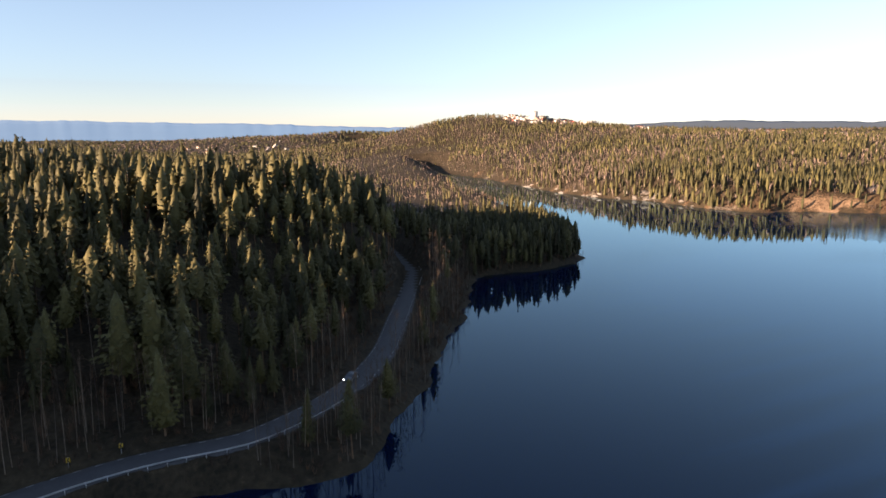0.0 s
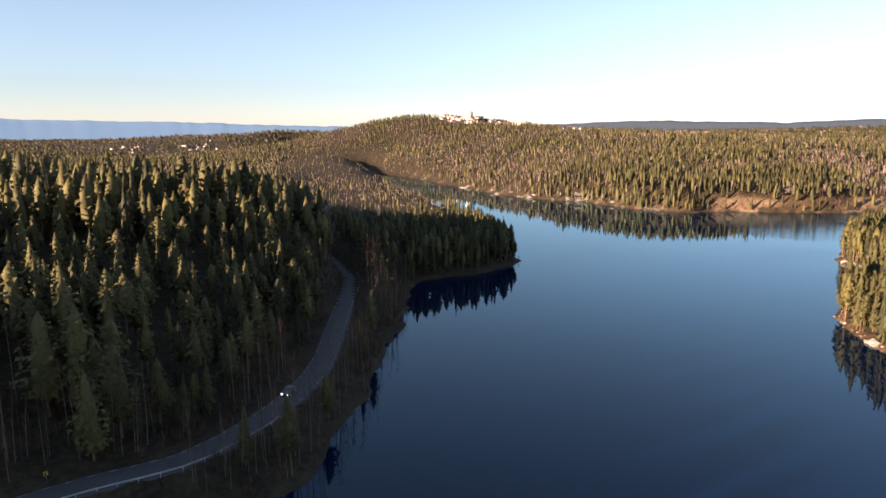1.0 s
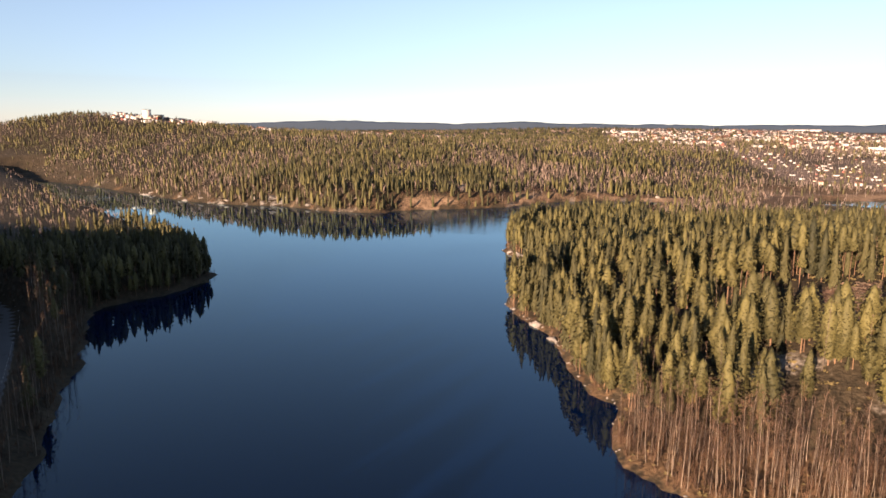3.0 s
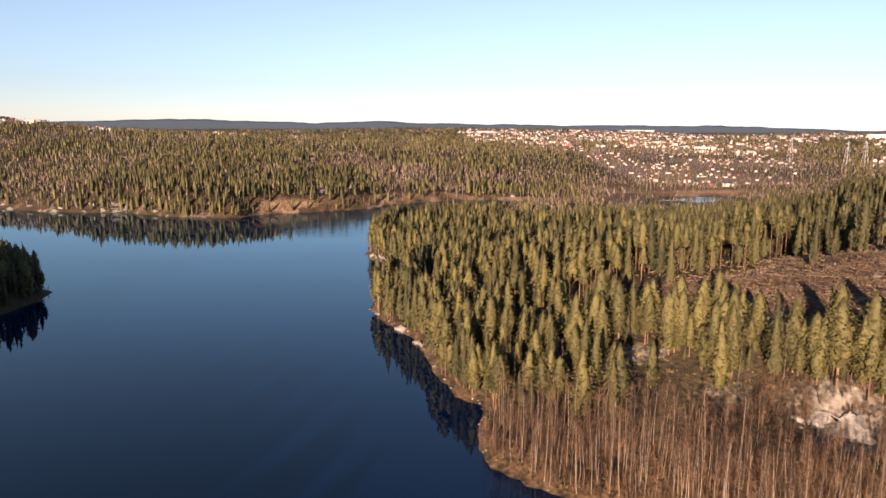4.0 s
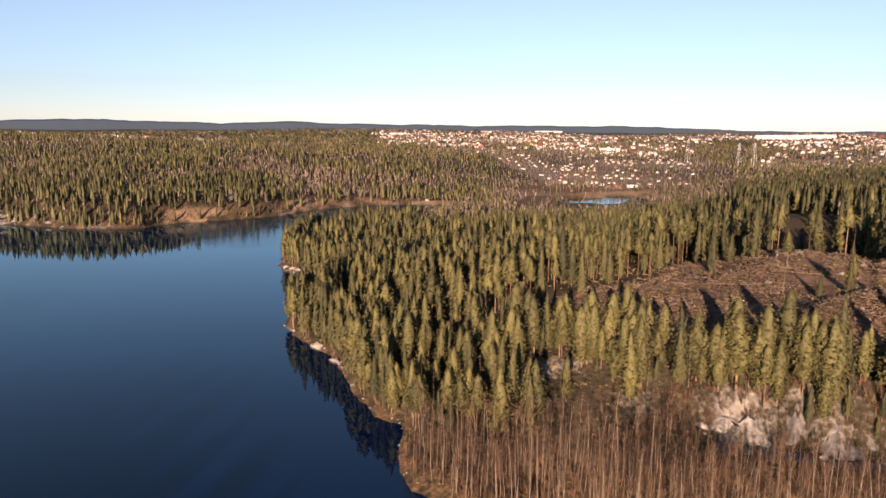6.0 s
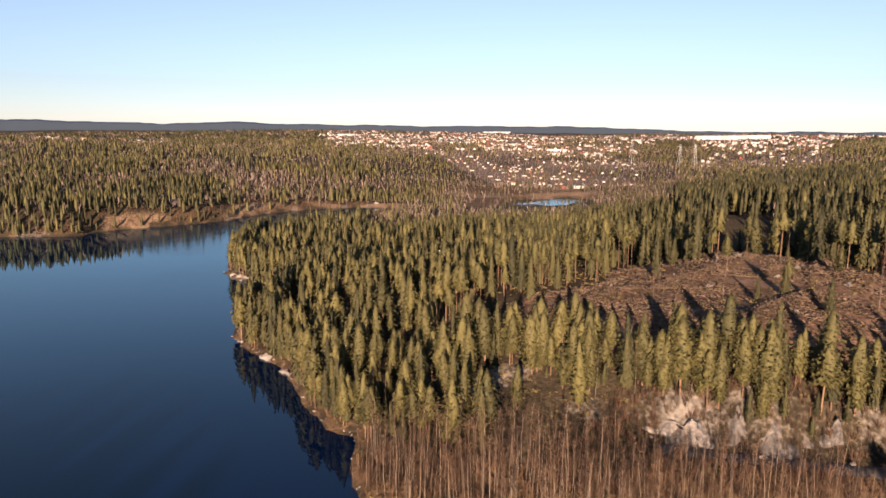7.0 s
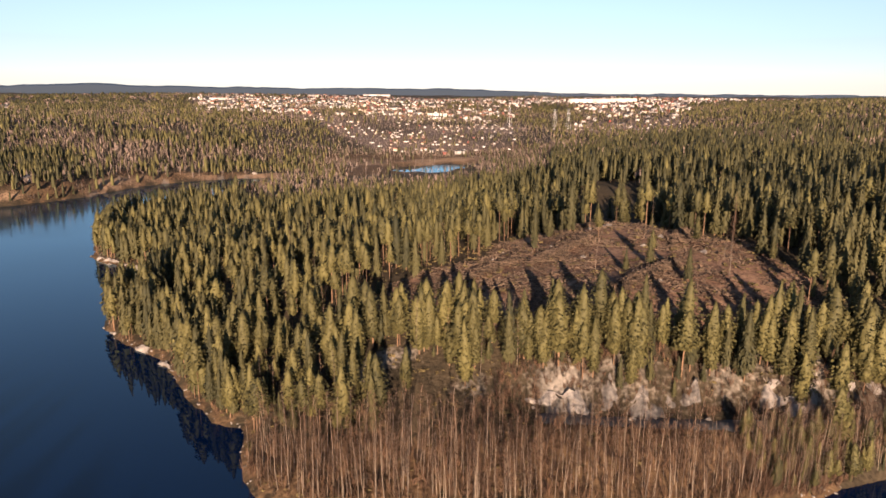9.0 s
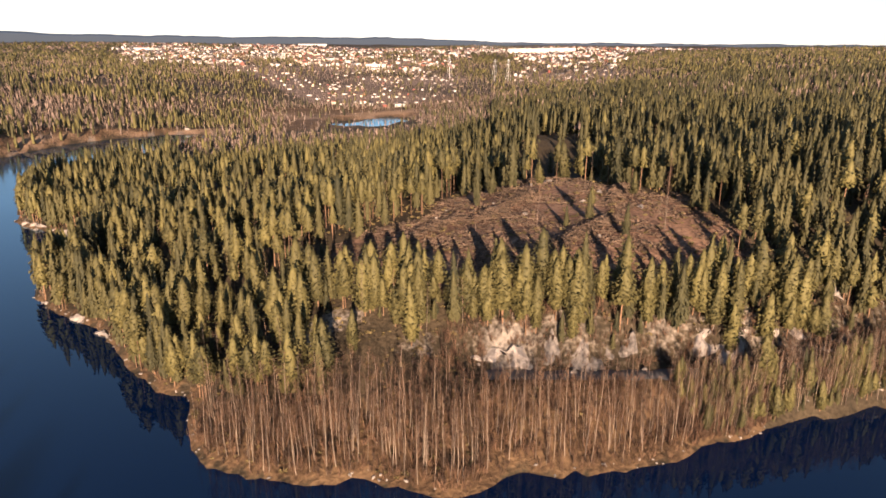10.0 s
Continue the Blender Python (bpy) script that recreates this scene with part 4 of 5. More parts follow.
def build_brush():
    thin = [brush_shape(PYR, h, 15) for h in (1.6, 2.2, 3.0, 3.6)]
    x, y = area_points(0, 215, 60, 150, 14000)
    d = shore_distance(x, y)
    near_road = line_distance(x, y, ROAD_RIGHT)[0]
    k = (d > 0.4) & (d < 45) & (near_road > 3.0) & ((birch_zone(x, y) > 0) | (near_road < 14) & (RNG.random(len(x)) < 0.8))
    p = ground_points(x[k], y[k])
    x, y = area_points(96, 172, 72, 92, 3600)
    d = shore_distance(x, y)
    k = (d > 0.2) & (d < 6) & (line_distance(x, y, ROAD_RIGHT)[0] > 2.8)
    p = np.r_[p, ground_points(x[k], y[k])]
    scatter("brushwood", thin, p, RNG.uniform(0.7, 1.3, len(p)), [TWIG], "brown leafless brush under the birches by the lake", "shrubs", RNG)
    x, y = area_points(-215, -75, 0, 215, 9000)
    d = shore_distance(x, y)
    near_road = line_distance(x, y, ROAD_LEFT)[0]
    k = (d > 0.6) & (d < 34) & (near_road > 4.5) & (RNG.random(len(x)) < 0.8)
    p = ground_points(x[k], y[k])
    scatter("brushwood", thin, p, RNG.uniform(0.6, 1.2, len(p)), [TWIG], "dark leafless brush between the road and the lake", "shrubs", RNG)
    a, r = RNG.uniform(-50, 20, 16000), RNG.uniform(150, 640, 16000)
    x, y = r * np.sin(np.radians(a)), r * np.cos(np.radians(a))
    d = shore_distance(x, y)
    k = (d > 0.5) & (d < 6)
    p = ground_points(x[k], y[k])
    scatter("brushwood", thin, p, RNG.uniform(0.7, 1.4, len(p)), [TWIG], "pale leafless brush along the far water's edge", "shrubs", RNG)
    x, y = area_points(-230, 70, 484, 660, 9000)
    d = shore_distance(x, y)
    k = (d > 1) & (d < 30) & (value_noise(x, y, 20, 97) > -0.1)
    p = ground_points(x[k], y[k])[:1500]
    scatter("brushwood", [brush_shape(PYR, h, 8) for h in (2.0, 3.0)], p, RNG.uniform(0.6, 1.5, len(p)), [TWIG], "brown leafless brush and young trees on the far beaches", "shrubs", RNG)
    mounds = [mound_shape(PYR, s) for s in (0.5, 0.8, 1.1)]
    x, y = area_points(0, 190, 95, 215, 4000)
    k = (shore_distance(x, y) > 1) & (line_distance(x, y, ROAD_RIGHT)[0] > 4) & (RNG.random(len(x)) < 0.6 - 0.1 * clearing_cover(x, y))
    p = ground_points(x[k], y[k])
    scatter("heather", mounds, p, RNG.uniform(0.6, 1.3, len(p)), [HEATH], "low brown heather and juniper on the rocky ground", "shrubs", RNG)
    stick = []
    for h in (2.0, 3.5, 5.0):
        c = Shape()
        c.tube([(-h / 2, 0, 0.12), (0, 0.1, 0.2), (h / 2, 0, 0.1)], [0.09, 0.08, 0.05], 3)
        for _ in range(4):
            o = PYR.uniform(-h / 2, h / 2)
            c.kite((o, 0, 0.15), (o + PYR.uniform(-0.8, 0.8), PYR.uniform(-1, 1), PYR.uniform(0.2, 0.7)), (0.05, 0.05, 0.1), (0, 0, 0))
        stick.append(c.arrays())
    x, y = area_points(35, 165, 106, 225, 7500)
    k = (clearing_cover(x, y) > 0.4) & (value_noise(x, y, 9, 71) > -0.45)
    p = ground_points(x[k], y[k])
    for line in (((94, 169), (107, 175), (122, 182)), ((128, 200), (140, 201), (156, 202)), ((97, 135), (111, 140), (126, 146)), ((60, 163), (78, 170), (92, 176)), ((136, 160), (150, 172), (166, 176))):
        q = np.array(line, float)
        u = RNG.random(320)
        x = np.interp(u, [0, 0.5, 1], q[:, 0]) + RNG.normal(0, 0.8, 320)
        y = np.interp(u, [0, 0.5, 1], q[:, 1]) + RNG.normal(0, 0.8, 320)
        p = np.r_[p, ground_points(x, y, 0) + np.c_[0 * x, 0 * x, RNG.uniform(0, 1.5, 320)]]
    scatter("felling_debris", stick, p, RNG.uniform(0.6, 1.4, len(p)), [SLASH], "grey branches and tops left on the felled ground", "branches", RNG)


def rock_mesh(rng, name):
    """A faceted lump of granite, about two metres across, with cracks and ledges."""
    bm = bmesh.new()
    bmesh.ops.create_icosphere(bm, subdivisions=3, radius=1)
    cuts = [(Vector((rng.gauss(0, 1), rng.gauss(0, 1), rng.gauss(0.2, 0.7))).normalized(), rng.uniform(0.45, 0.8)) for _ in range(9)]
    off = Vector((rng.random() * 90, rng.random() * 90, rng.random() * 90))
    for v in bm.verts:
        for n, d in cuts:
            over = v.co.dot(n) - d
            if over > 0:
                v.co -= n * over
        v.co += v.co.normalized() * (0.12 * noise.noise(v.co * 2.2 + off) + 0.05 * noise.noise(v.co * 6 + off))
        v.co.z = v.co.z + 0.06 * math.sin(v.co.z * 12 + off.x)
    me = bpy.data.meshes.new(name)
    bm.to_mesh(me)
    bm.free()
    me.materials.append(ROCK)
    return me


def far_rock(rng):
    bm = bmesh.new()
    bmesh.ops.create_icosphere(bm, subdivisions=1, radius=1)
    bm.verts.ensure_lookup_table()
    v = np.array([tuple(q.co * rng.uniform(0.65, 1.25)) for q in bm.verts]) * (1.3, 0.9, 0.6)
    f = np.array([[q.index for q in face.verts] for face in bm.faces])
    bm.free()
    return v, f, np.zeros(len(f), int)


def build_rocks():
    meshes = [rock_mesh(PYR, "rock_outcrop") for _ in range(6)]

    def put(x, y, wide, deep, high, turn, label, sink=0.3):
        z = float(land_height(np.array([x]), np.array([y]))[0])
        o = tagged(new("rock_outcrop", PYR.choice(meshes)), label, "rock")
        o.matrix_basis = Matrix.LocRotScale((x, y, z + high * (1 - 2 * sink) * 0.5), Euler((PYR.uniform(-0.15, 0.15), PYR.uniform(-0.15, 0.15), radians(turn))), (wide / 2, deep / 2, high / 2 * 1.2))
        return o

    for x, y, w, dp, h, a in ((84, 107, 2.4, 2, 1.6, -25), (99, 101.5, 2, 1.4, 1.2, -20), (121, 95, 2, 1.4, 1.2, -20), (144, 90, 2.2, 1.8, 1.4, -12)):
        put(x, y, w, dp, h, a, "fallen granite block below the rock face", 0.45)
    lump = [far_rock(PYR) for _ in range(5)]
    x, y = area_points(-48, 160, 78, 345, 26000)
    d = shore_distance(x, y)
    k = (d > -0.8) & (d < 1.4) & (value_noise(x, y, 12, 77) > -0.3)
    p = ground_points(x[k], y[k], -0.1)
    scatter("shore_stones", lump, p, RNG.uniform(0.15, 0.6, len(p)) ** 1.3, [ROCK], "loose grey stones along the water's edge", "stones", RNG)
    for x, y, w, h in ((-34, 324, 3, 1.0), (-27, 318, 3.2, 1.1), (-19, 314, 2.8, 1.0), (-12, 304, 2.5, 0.9), (-24, 222, 2.0, 0.8), (-15, 206, 1.8, 0.7), (-2, 170, 1.6, 0.6), (8, 146, 1.6, 0.7)):
        put(x, y, w, w * 0.7, h, PYR.uniform(0, 180), "low pale boulder at the water's edge")
    for x, y, w, h in ((-259, 516, 16, 4), (-246, 515, 12, 4), (-275, 517, 9, 3), (-300, 516, 8, 2), (-330, 525, 7, 2), (-360, 540, 6, 2), (-220, 501, 7, 2), (60, 632, 6, 2), (-410, 570, 7, 2)):
        put(x, y, w, w * 0.5, h, PYR.uniform(-20, 20), "bare pale rock slab on the far shore")
    for _ in range(14):
        x, y = PYR.uniform(50, 178), PYR.uniform(132, 208)
        if clearing_cover(np.array([x]), np.array([y]))[0] > 0.6:
            s = PYR.uniform(0.8, 2.0)
            put(x, y, s * 1.4, s, s * 0.7, PYR.uniform(0, 180), "small pale boulder on the felled ground")
    # a granite lump stands in for the flat white patch lying here
    put(134, 192, 5, 3, 1.4, 15, "broad pale rock lump in place of a white patch on the felled ground")
    for x, y, w in ((126, 395, 9), (130, 404, 12), (124, 410, 9), (118, 402, 8)):
        put(x, y, w, w * 0.8, 5, PYR.uniform(0, 90), "grey heap of quarried stone beyond the wood")


def build_timber():
    for k in range(26):
        x, y = PYR.uniform(60, 172), PYR.uniform(136, 205)
        if clearing_cover(np.array([x]), np.array([y]))[0] < 0.7:
            continue
        z = float(land_height(np.array([x]), np.array([y]))[0])
        c, h = Shape(), PYR.uniform(4, 9)
        c.tube([(-h / 2, 0, 0), (-h / 4, 0.04, 0), (h / 4, -0.04, 0), (h / 2, 0, 0)], [0.17, 0.16, 0.13, 0.1], 7)
        o = tagged(new("felled_log", c.mesh("felled_log", [WOOD])), "felled pine log lying on the cut ground", "log", "felled logs")
        o.matrix_basis = pose(x, y, z + 0.16, 0, PYR.uniform(-3, 3), PYR.uniform(0, 180))
    stump = None
    for k in range(40):
        x, y = PYR.uniform(50, 178), PYR.uniform(134, 208)
        if clearing_cover(np.array([x]), np.array([y]))[0] < 0.6:
            continue
        z = float(land_height(np.array([x]), np.array([y]))[0])
        m = Matrix.LocRotScale((x, y, z), Euler((0, 0, PYR.random() * 6)), (1, 1, PYR.uniform(0.7, 1.6)))
        if stump is None:
            c = Shape()
            c.tube([(0, 0, -0.2), (0, 0, 0.1), (0, 0, 0.4), (0, 0, 0.41)], [0.34, 0.26, 0.22, 0.01], 8)
            stump = tagged(new("tree_stump", c.mesh("tree_stump", [WOOD])), "sawn pine stump on the cut ground", "stump", "stumps on the felled ground")
            stump.matrix_basis = m
        else:
            copy_thing(stump, m)


def build_cliff(a, b, z0, z1, deep, seed, label="broken pale granite cliff above the road"):
    """A broken granite face between two ends of its foot: blocks, ledges and cracks."""
    a, b = np.array(a, float), np.array(b, float)
    along = np.hypot(*(b - a))
    way = (b - a) / along
    back = np.array([-way[1], way[0]])
    back = back if back[1] > 0 else -back
    nu, nv = int(along / 0.55), 20
    u, t = (q.ravel() for q in np.meshgrid(np.linspace(-2, along + 2, nu), np.linspace(0, 1, nv)))
    block = (np.floor(3 * value_noise(u, t * 9, 4.2, seed)) / 3 + 0.6 * np.floor(3 * value_noise(u + 3 * t, t * 9, 1.9, seed + 1)) / 3
             + 0.35 * np.floor(4 * value_noise(u - 2 * t, t * 11, 0.95, seed + 4)) / 4)
    end = smooth(u, -2, 2.5) * (1 - smooth(u, along - 2.5, along + 2))
    end = end * smooth(value_noise(u, t * 8, 6.5, seed + 5) + 0.5 * value_noise(u, t * 8, 2.4, seed + 6), -0.55, -0.25)
    top = 0.72 + 0.3 * value_noise(u, u * 0, 5, seed + 2) + 0.2 * value_noise(u, u * 0, 1.7, seed + 7)
    out = (1.0 * block + 1.0) * end - 2.2 * (1 - end)
    ledge = t + 0.05 * np.sin(t * 19 + value_noise(u, t * 4, 4, seed + 3) * 2)
    x = a[0] + way[0] * u + back[0] * (deep * np.maximum(ledge, 0) ** 1.15 - out)
    y = a[1] + way[1] * u + back[1] * (deep * np.maximum(ledge, 0) ** 1.15 - out)
    z = z0 - 1.0 + (z1 - z0 + 1.0) * t * top + 0.35 * block - 2.5 * (1 - end)
    g = land_height(x, y)
    z = np.where(t > 0.93, np.minimum(z, g - 0.4), z)
    i = (np.arange(nv - 1)[:, None] * nu + np.arange(nu - 1)).ravel()
    f = np.c_[i, i + 1, i + nu + 1, i + nu]
    me = build_mesh("granite_cliff", np.c_[x, y, z], np.r_[f[:, [0, 1, 2]], f[:, [0, 2, 3]]], [ROCK])
    tagged(new("granite_cliff", me), label, "cliff")


build_brush()
for a, b, z0, z1, deep, seed in (((32, 143), (54, 125.5), 6, 14, 5, 101), ((57, 124), (78, 111.5), 8, 13, 4, 111), ((79, 111), (99, 101), 8.5, 19, 7, 121),
                                 ((108, 100), (126, 94), 8.5, 15, 5, 131), ((127, 94), (146, 90), 8.5, 16, 5, 141), ((146, 99), (170, 93), 14, 22, 6, 151)):
    build_cliff(a, b, z0, z1, deep, seed)
for a, b, z1, deep, seed in (((-290, 509), (-232, 509), 5, 6, 161), ((-352, 528), (-300, 509), 2.4, 4, 171), ((-430, 574), (-362, 538), 2.4, 4, 181), ((-228, 503), (-205, 485), 2.2, 4, 191)):
    build_cliff(a, b, 0, z1, deep, seed, "low pale rock bank at the far water's edge")
for a, b, z1, deep, seed in (((-42, 335), (-22, 312), 3.0, 3, 201), ((-24, 312), (-10, 298), 2.5, 3, 211), ((-29, 236), (-14, 203), 1.6, 2.5, 221), ((-13, 203), (2, 160), 1.4, 2.2, 231)):
    build_cliff(a, b, 0, z1, deep, seed, "low pale rock bank along the wooded shore")
build_rocks()
build_timber()


# ---- roads ----
def part(name, mesh, parent, label=""):
    o = new(name, mesh)
    o.parent = parent
    return tagged(o, label) if label else o


def curve_points(line, step):
    """Evenly spaced places and ways along a rounded line."""
    p = np.array(line, float)
    q = np.r_[2 * p[:1] - p[1:2], p, 2 * p[-1:] - p[-2:-1]]
    out = []
    for i in range(len(p) - 1):
        a, b, c, d = q[i:i + 4]
        for t in np.linspace(0, 1, 20, endpoint=False):
            out.append(0.5 * (2 * b + (c - a) * t + (2 * a - 5 * b + 4 * c - d) * t ** 2 + (3 * b - a - 3 * c + d) * t ** 3))
    out = np.array(out)
    s = np.r_[0, np.cumsum(np.hypot(*np.diff(out, axis=0).T))]
    at = np.arange(0, s[-1], step)
    pts = np.c_[np.interp(at, s, out[:, 0]), np.interp(at, s, out[:, 1])]
    way = np.gradient(pts, axis=0)
    return pts, way / np.hypot(way[:, 0], way[:, 1])[:, None]


def box(c, x0, x1, y0, y1, z0, z1, m=0):
    k = len(c.v)
    c.v += [(x, y, z) for z in (z0, z1) for y in (y0, y1) for x in (x0, x1)]
    for a, b, d, e in ((0, 2, 3, 1), (4, 5, 7, 6), (0, 1, 5, 4), (2, 6, 7, 3), (0, 4, 6, 2), (1, 3, 7, 5)):
        c.f += [(k + a, k + b, k + d), (k + a, k + d, k + e)]
        c.m += [m, m]
    return c


def build_road(line, z, wide, label, marked):
    pts, way = curve_points(line, 1.5)
    side = np.c_[-way[:, 1], way[:, 0]]
    n = len(pts)
    offs, lifts = (-wide / 2 - 0.5, -wide / 2, 0, wide / 2, wide / 2 + 0.5), (-0.25, 0.08, 0.14, 0.08, -0.25)
    v = np.concatenate([np.c_[pts + side * o, np.full(n, z + h)] for o, h in zip(offs, lifts)])
    i = np.arange(n - 1)
    f = np.concatenate([np.c_[i + k * n, i + k * n + 1, i + (k + 1) * n + 1, i + (k + 1) * n][:, ::-1] for k in range(4)])
    road = tagged(new("road", build_mesh("road", v, f, [ASPHALT])), label, "road", kind="structure")
    if marked:
        dash = box(Shape(), -0.55, 0.55, -0.06, 0.06, 0, 0.012).mesh("edge_line", [PAINT])
        for e in (-1, 1):
            for k in range(12, n - 4, 2):
                o = part("edge_line", dash, road)
                p = pts[k] + side[k] * e * (wide / 2 - 0.35)
                o.matrix_basis = pose(p[0], p[1], z + 0.098, 0, 0, math.degrees(math.atan2(way[k][1], way[k][0])))
    return pts, way, side


def build_guard_rail(pts, way, side, z, first, last, off, label):
    """A steel beam on posts along one side of a road."""
    root = tagged(new("guard_rail"), label, "guard rail")
    c = Shape()
    ks = list(range(first, last, 2))
    prof = [(0.0, 0.45), (0.05, 0.52), (0.0, 0.6), (0.05, 0.68), (0.0, 0.75)]
    for k in ks:
        for o, h in prof:
            p = pts[k] + side[k] * (off + o * (1 if off > 0 else -1))
            c.v.append((p[0], p[1], z + h))
    for i in range(len(ks) - 1):
        for j in range(4):
            a, b = i * 5 + j, (i + 1) * 5 + j
            c.f += [(a, b, b + 1), (a, b + 1, a + 1)]
            c.m += [0, 0]
    part("beam", c.mesh("beam", [STEEL]), root, "corrugated steel beam")
    post = box(Shape(), -0.05, 0.05, -0.07, 0.07, -0.4, 0.72).mesh("post", [STEEL])
    for k in ks:
        p = pts[k] + side[k] * (off + (0.1 if off > 0 else -0.1))
        o = part("post", post, root)
        o.matrix_basis = pose(p[0], p[1], z, 0, 0, math.degrees(math.atan2(way[k][1], way[k][0])))


LP, LW, LS = build_road(ROAD_LEFT, 4.5, 5.6, "grey two-lane asphalt road with dashed edge lines", True)
build_road(ROAD_RIGHT, 8.0, 4.2, "narrow grey asphalt road below the rock face", False)


def nearest(pts, y):
    return int(np.argmin(np.abs(pts[:, 1] - y)))


OFF = 3.3 if LS[nearest(LP, 40)][0] > 0 else -3.3
build_guard_rail(LP, LW, LS, 4.5, nearest(LP, -30), nearest(LP, 76), OFF, "steel guard rail on the lake side of the road")
build_guard_rail(LP, LW, LS, 4.5, nearest(LP, 150), nearest(LP, 182), OFF, "steel guard rail on the outside of the bend")


def build_sign(x, y, turn):
    root = tagged(new("curve_sign"), "yellow and black chevron sign beside the road bend", "road sign", "chevron signs")
    z = float(land_height(np.array([x]), np.array([y]))[0])
    root.matrix_basis = pose(x, y, z, 0, 0, turn)
    c = Shape()
    c.tube([(0, 0, -0.3), (0, 0, 2.1)], [0.04, 0.04], 6)
    part("post", c.mesh("post", [STEEL]), root)
    panel = part("panel", box(Shape(), -0.3, 0.3, -0.07, -0.045, 1.25, 2.0).mesh("panel", [YELLOW]), root, "yellow sign plate")
    c = Shape()
    for s in (-1, 1):
        k = len(c.v)
        c.v += [(-0.24, -0.076, 1.62), (0.02, -0.076, 1.62 + s * 0.36), (0.26, -0.076, 1.62 + s * 0.36), (0.0, -0.076, 1.62)]
        c.f += [(k, k + 1, k + 2), (k, k + 2, k + 3)]
        c.m += [0, 0]
    part("chevron", c.mesh("chevron", [BLACK]), panel, "black chevron")


build_sign(-107.6, 26.5, 70)
build_sign(-106.6, 34.0, 70)


def build_car(x, y, z, turn):
    root = tagged(new("car"), "dark grey hatchback with lit headlights on the lakeside road", "car")
    root.matrix_basis = pose(x, y, z, 0, 0, turn)
    bm = bmesh.new()
    # side outline, front towards +x
    outline = [(-2.05, 0.35), (-2.1, 0.75), (-1.95, 0.95), (-1.45, 1.42), (0.25, 1.45), (0.95, 0.98), (1.9, 0.82), (2.1, 0.6), (2.08, 0.32)]
    rows = []
    for yy in (-0.88, 0.88):
        rows.append([bm.verts.new((px, yy * (0.82 if pz > 1.2 else 1.0), pz)) for px, pz in outline])
    bm.faces.new(rows[0])
    bm.faces.new(rows[1][::-1])
    for i in range(len(outline)):
        j = (i + 1) % len(outline)
        bm.faces.new((rows[0][j], rows[0][i], rows[1][i], rows[1][j]))
    bmesh.ops.recalc_face_normals(bm, faces=bm.faces)
    bmesh.ops.bevel(bm, geom=list(bm.edges), offset=0.05, segments=2, affect="EDGES")
    me = bpy.data.meshes.new("body")
    bm.to_mesh(me)
    bm.free()
    me.materials.append(CARPAINT)
    part("body", me, root)

    def quad(name, pts4, m, label=""):
        c = Shape()
        c.v += pts4
        c.f += [(0, 1, 2), (0, 2, 3)]
        c.m += [0, 0]
        return part(name, c.mesh(name, [m]), root, label)

    quad("windscreen", [(0.95, -0.7, 1.02), (0.95, 0.7, 1.02), (0.36, 0.62, 1.41), (0.36, -0.62, 1.41)], GLASS)
    quad("rear_window", [(-1.96, -0.68, 1.0), (-1.56, -0.62, 1.37), (-1.56, 0.62, 1.37), (-1.96, 0.68, 1.0)], GLASS)
    for s in (-1, 1):
        quad("side_window", [(-1.5, s * 0.90, 1.0), (0.7, s * 0.90, 1.0), (0.2, s * 0.76, 1.38), (-1.3, s * 0.76, 1.38)], GLASS)
        c = Shape()
        c.tube([(2.04, s * 0.62, 0.68), (2.13, s * 0.62, 0.68), (2.15, s * 0.62, 0.68)], [0.13, 0.12, 0.01], 10)
        part("headlight", c.mesh("headlight", [LAMP]), root, "lit round headlight")
        for xx in (-1.3, 1.3):
            c = Shape()
            c.tube([(xx, s * 0.72, 0.32), (xx, s * 0.74, 0.32), (xx, s * 0.9, 0.32), (xx, s * 0.91, 0.32)], [0.2, 0.32, 0.32, 0.2], 16)
            wheel = part("wheel", c.mesh("tyre", [BLACK]), root, "black tyre")
            c = Shape()
            c.tube([(xx, s * 0.905, 0.32), (xx, s * 0.925, 0.32), (xx, s * 0.93, 0.32)], [0.19, 0.17, 0.01], 12)
            part("rim", c.mesh("rim", [STEEL]), wheel)


KC = nearest(LP, 80)
build_car(LP[KC][0] - 1.3, LP[KC][1], 4.62, math.degrees(math.atan2(-LW[KC][1], -LW[KC][0])))


# ---- houses ----
def house_shapes(w, l, h, rise, flat=False):
    """Walls with gables, and a roof with overhanging eaves."""
    wall, roof = Shape(), Shape()
    a, b = w / 2, l / 2
    box(wall, -a, a, -b, b, -3, h)
    if flat:
        box(roof, -a - 0.3, a + 0.3, -b - 0.3, b + 0.3, h, h + 0.5)
        return wall, roof
    for s in (-1, 1):
        wall.tri((-a, s * b, h), (a, s * b, h), (0, s * b, h + rise))
    o, t = 0.5, 0.22
    for s in (-1, 1):
        k = len(roof.v)
        ex, ez = s * (a + o), h - rise * o / a
        roof.v += [(0, -b - o, h + rise), (0, b + o, h + rise), (ex, b + o, ez), (ex, -b - o, ez),
                   (0, -b - o, h + rise + t), (0, b + o, h + rise + t), (ex, b + o, ez + t), (ex, -b - o, ez + t)]
        for f in ((0, 1, 2, 3), (4, 7, 6, 5), (0, 4, 5, 1), (2, 6, 7, 3), (1, 5, 6, 2), (3, 7, 4, 0)):
            roof.f += [(k + f[0], k + f[1], k + f[2]), (k + f[0], k + f[2], k + f[3])]
            roof.m += [0, 0]
    return wall, roof


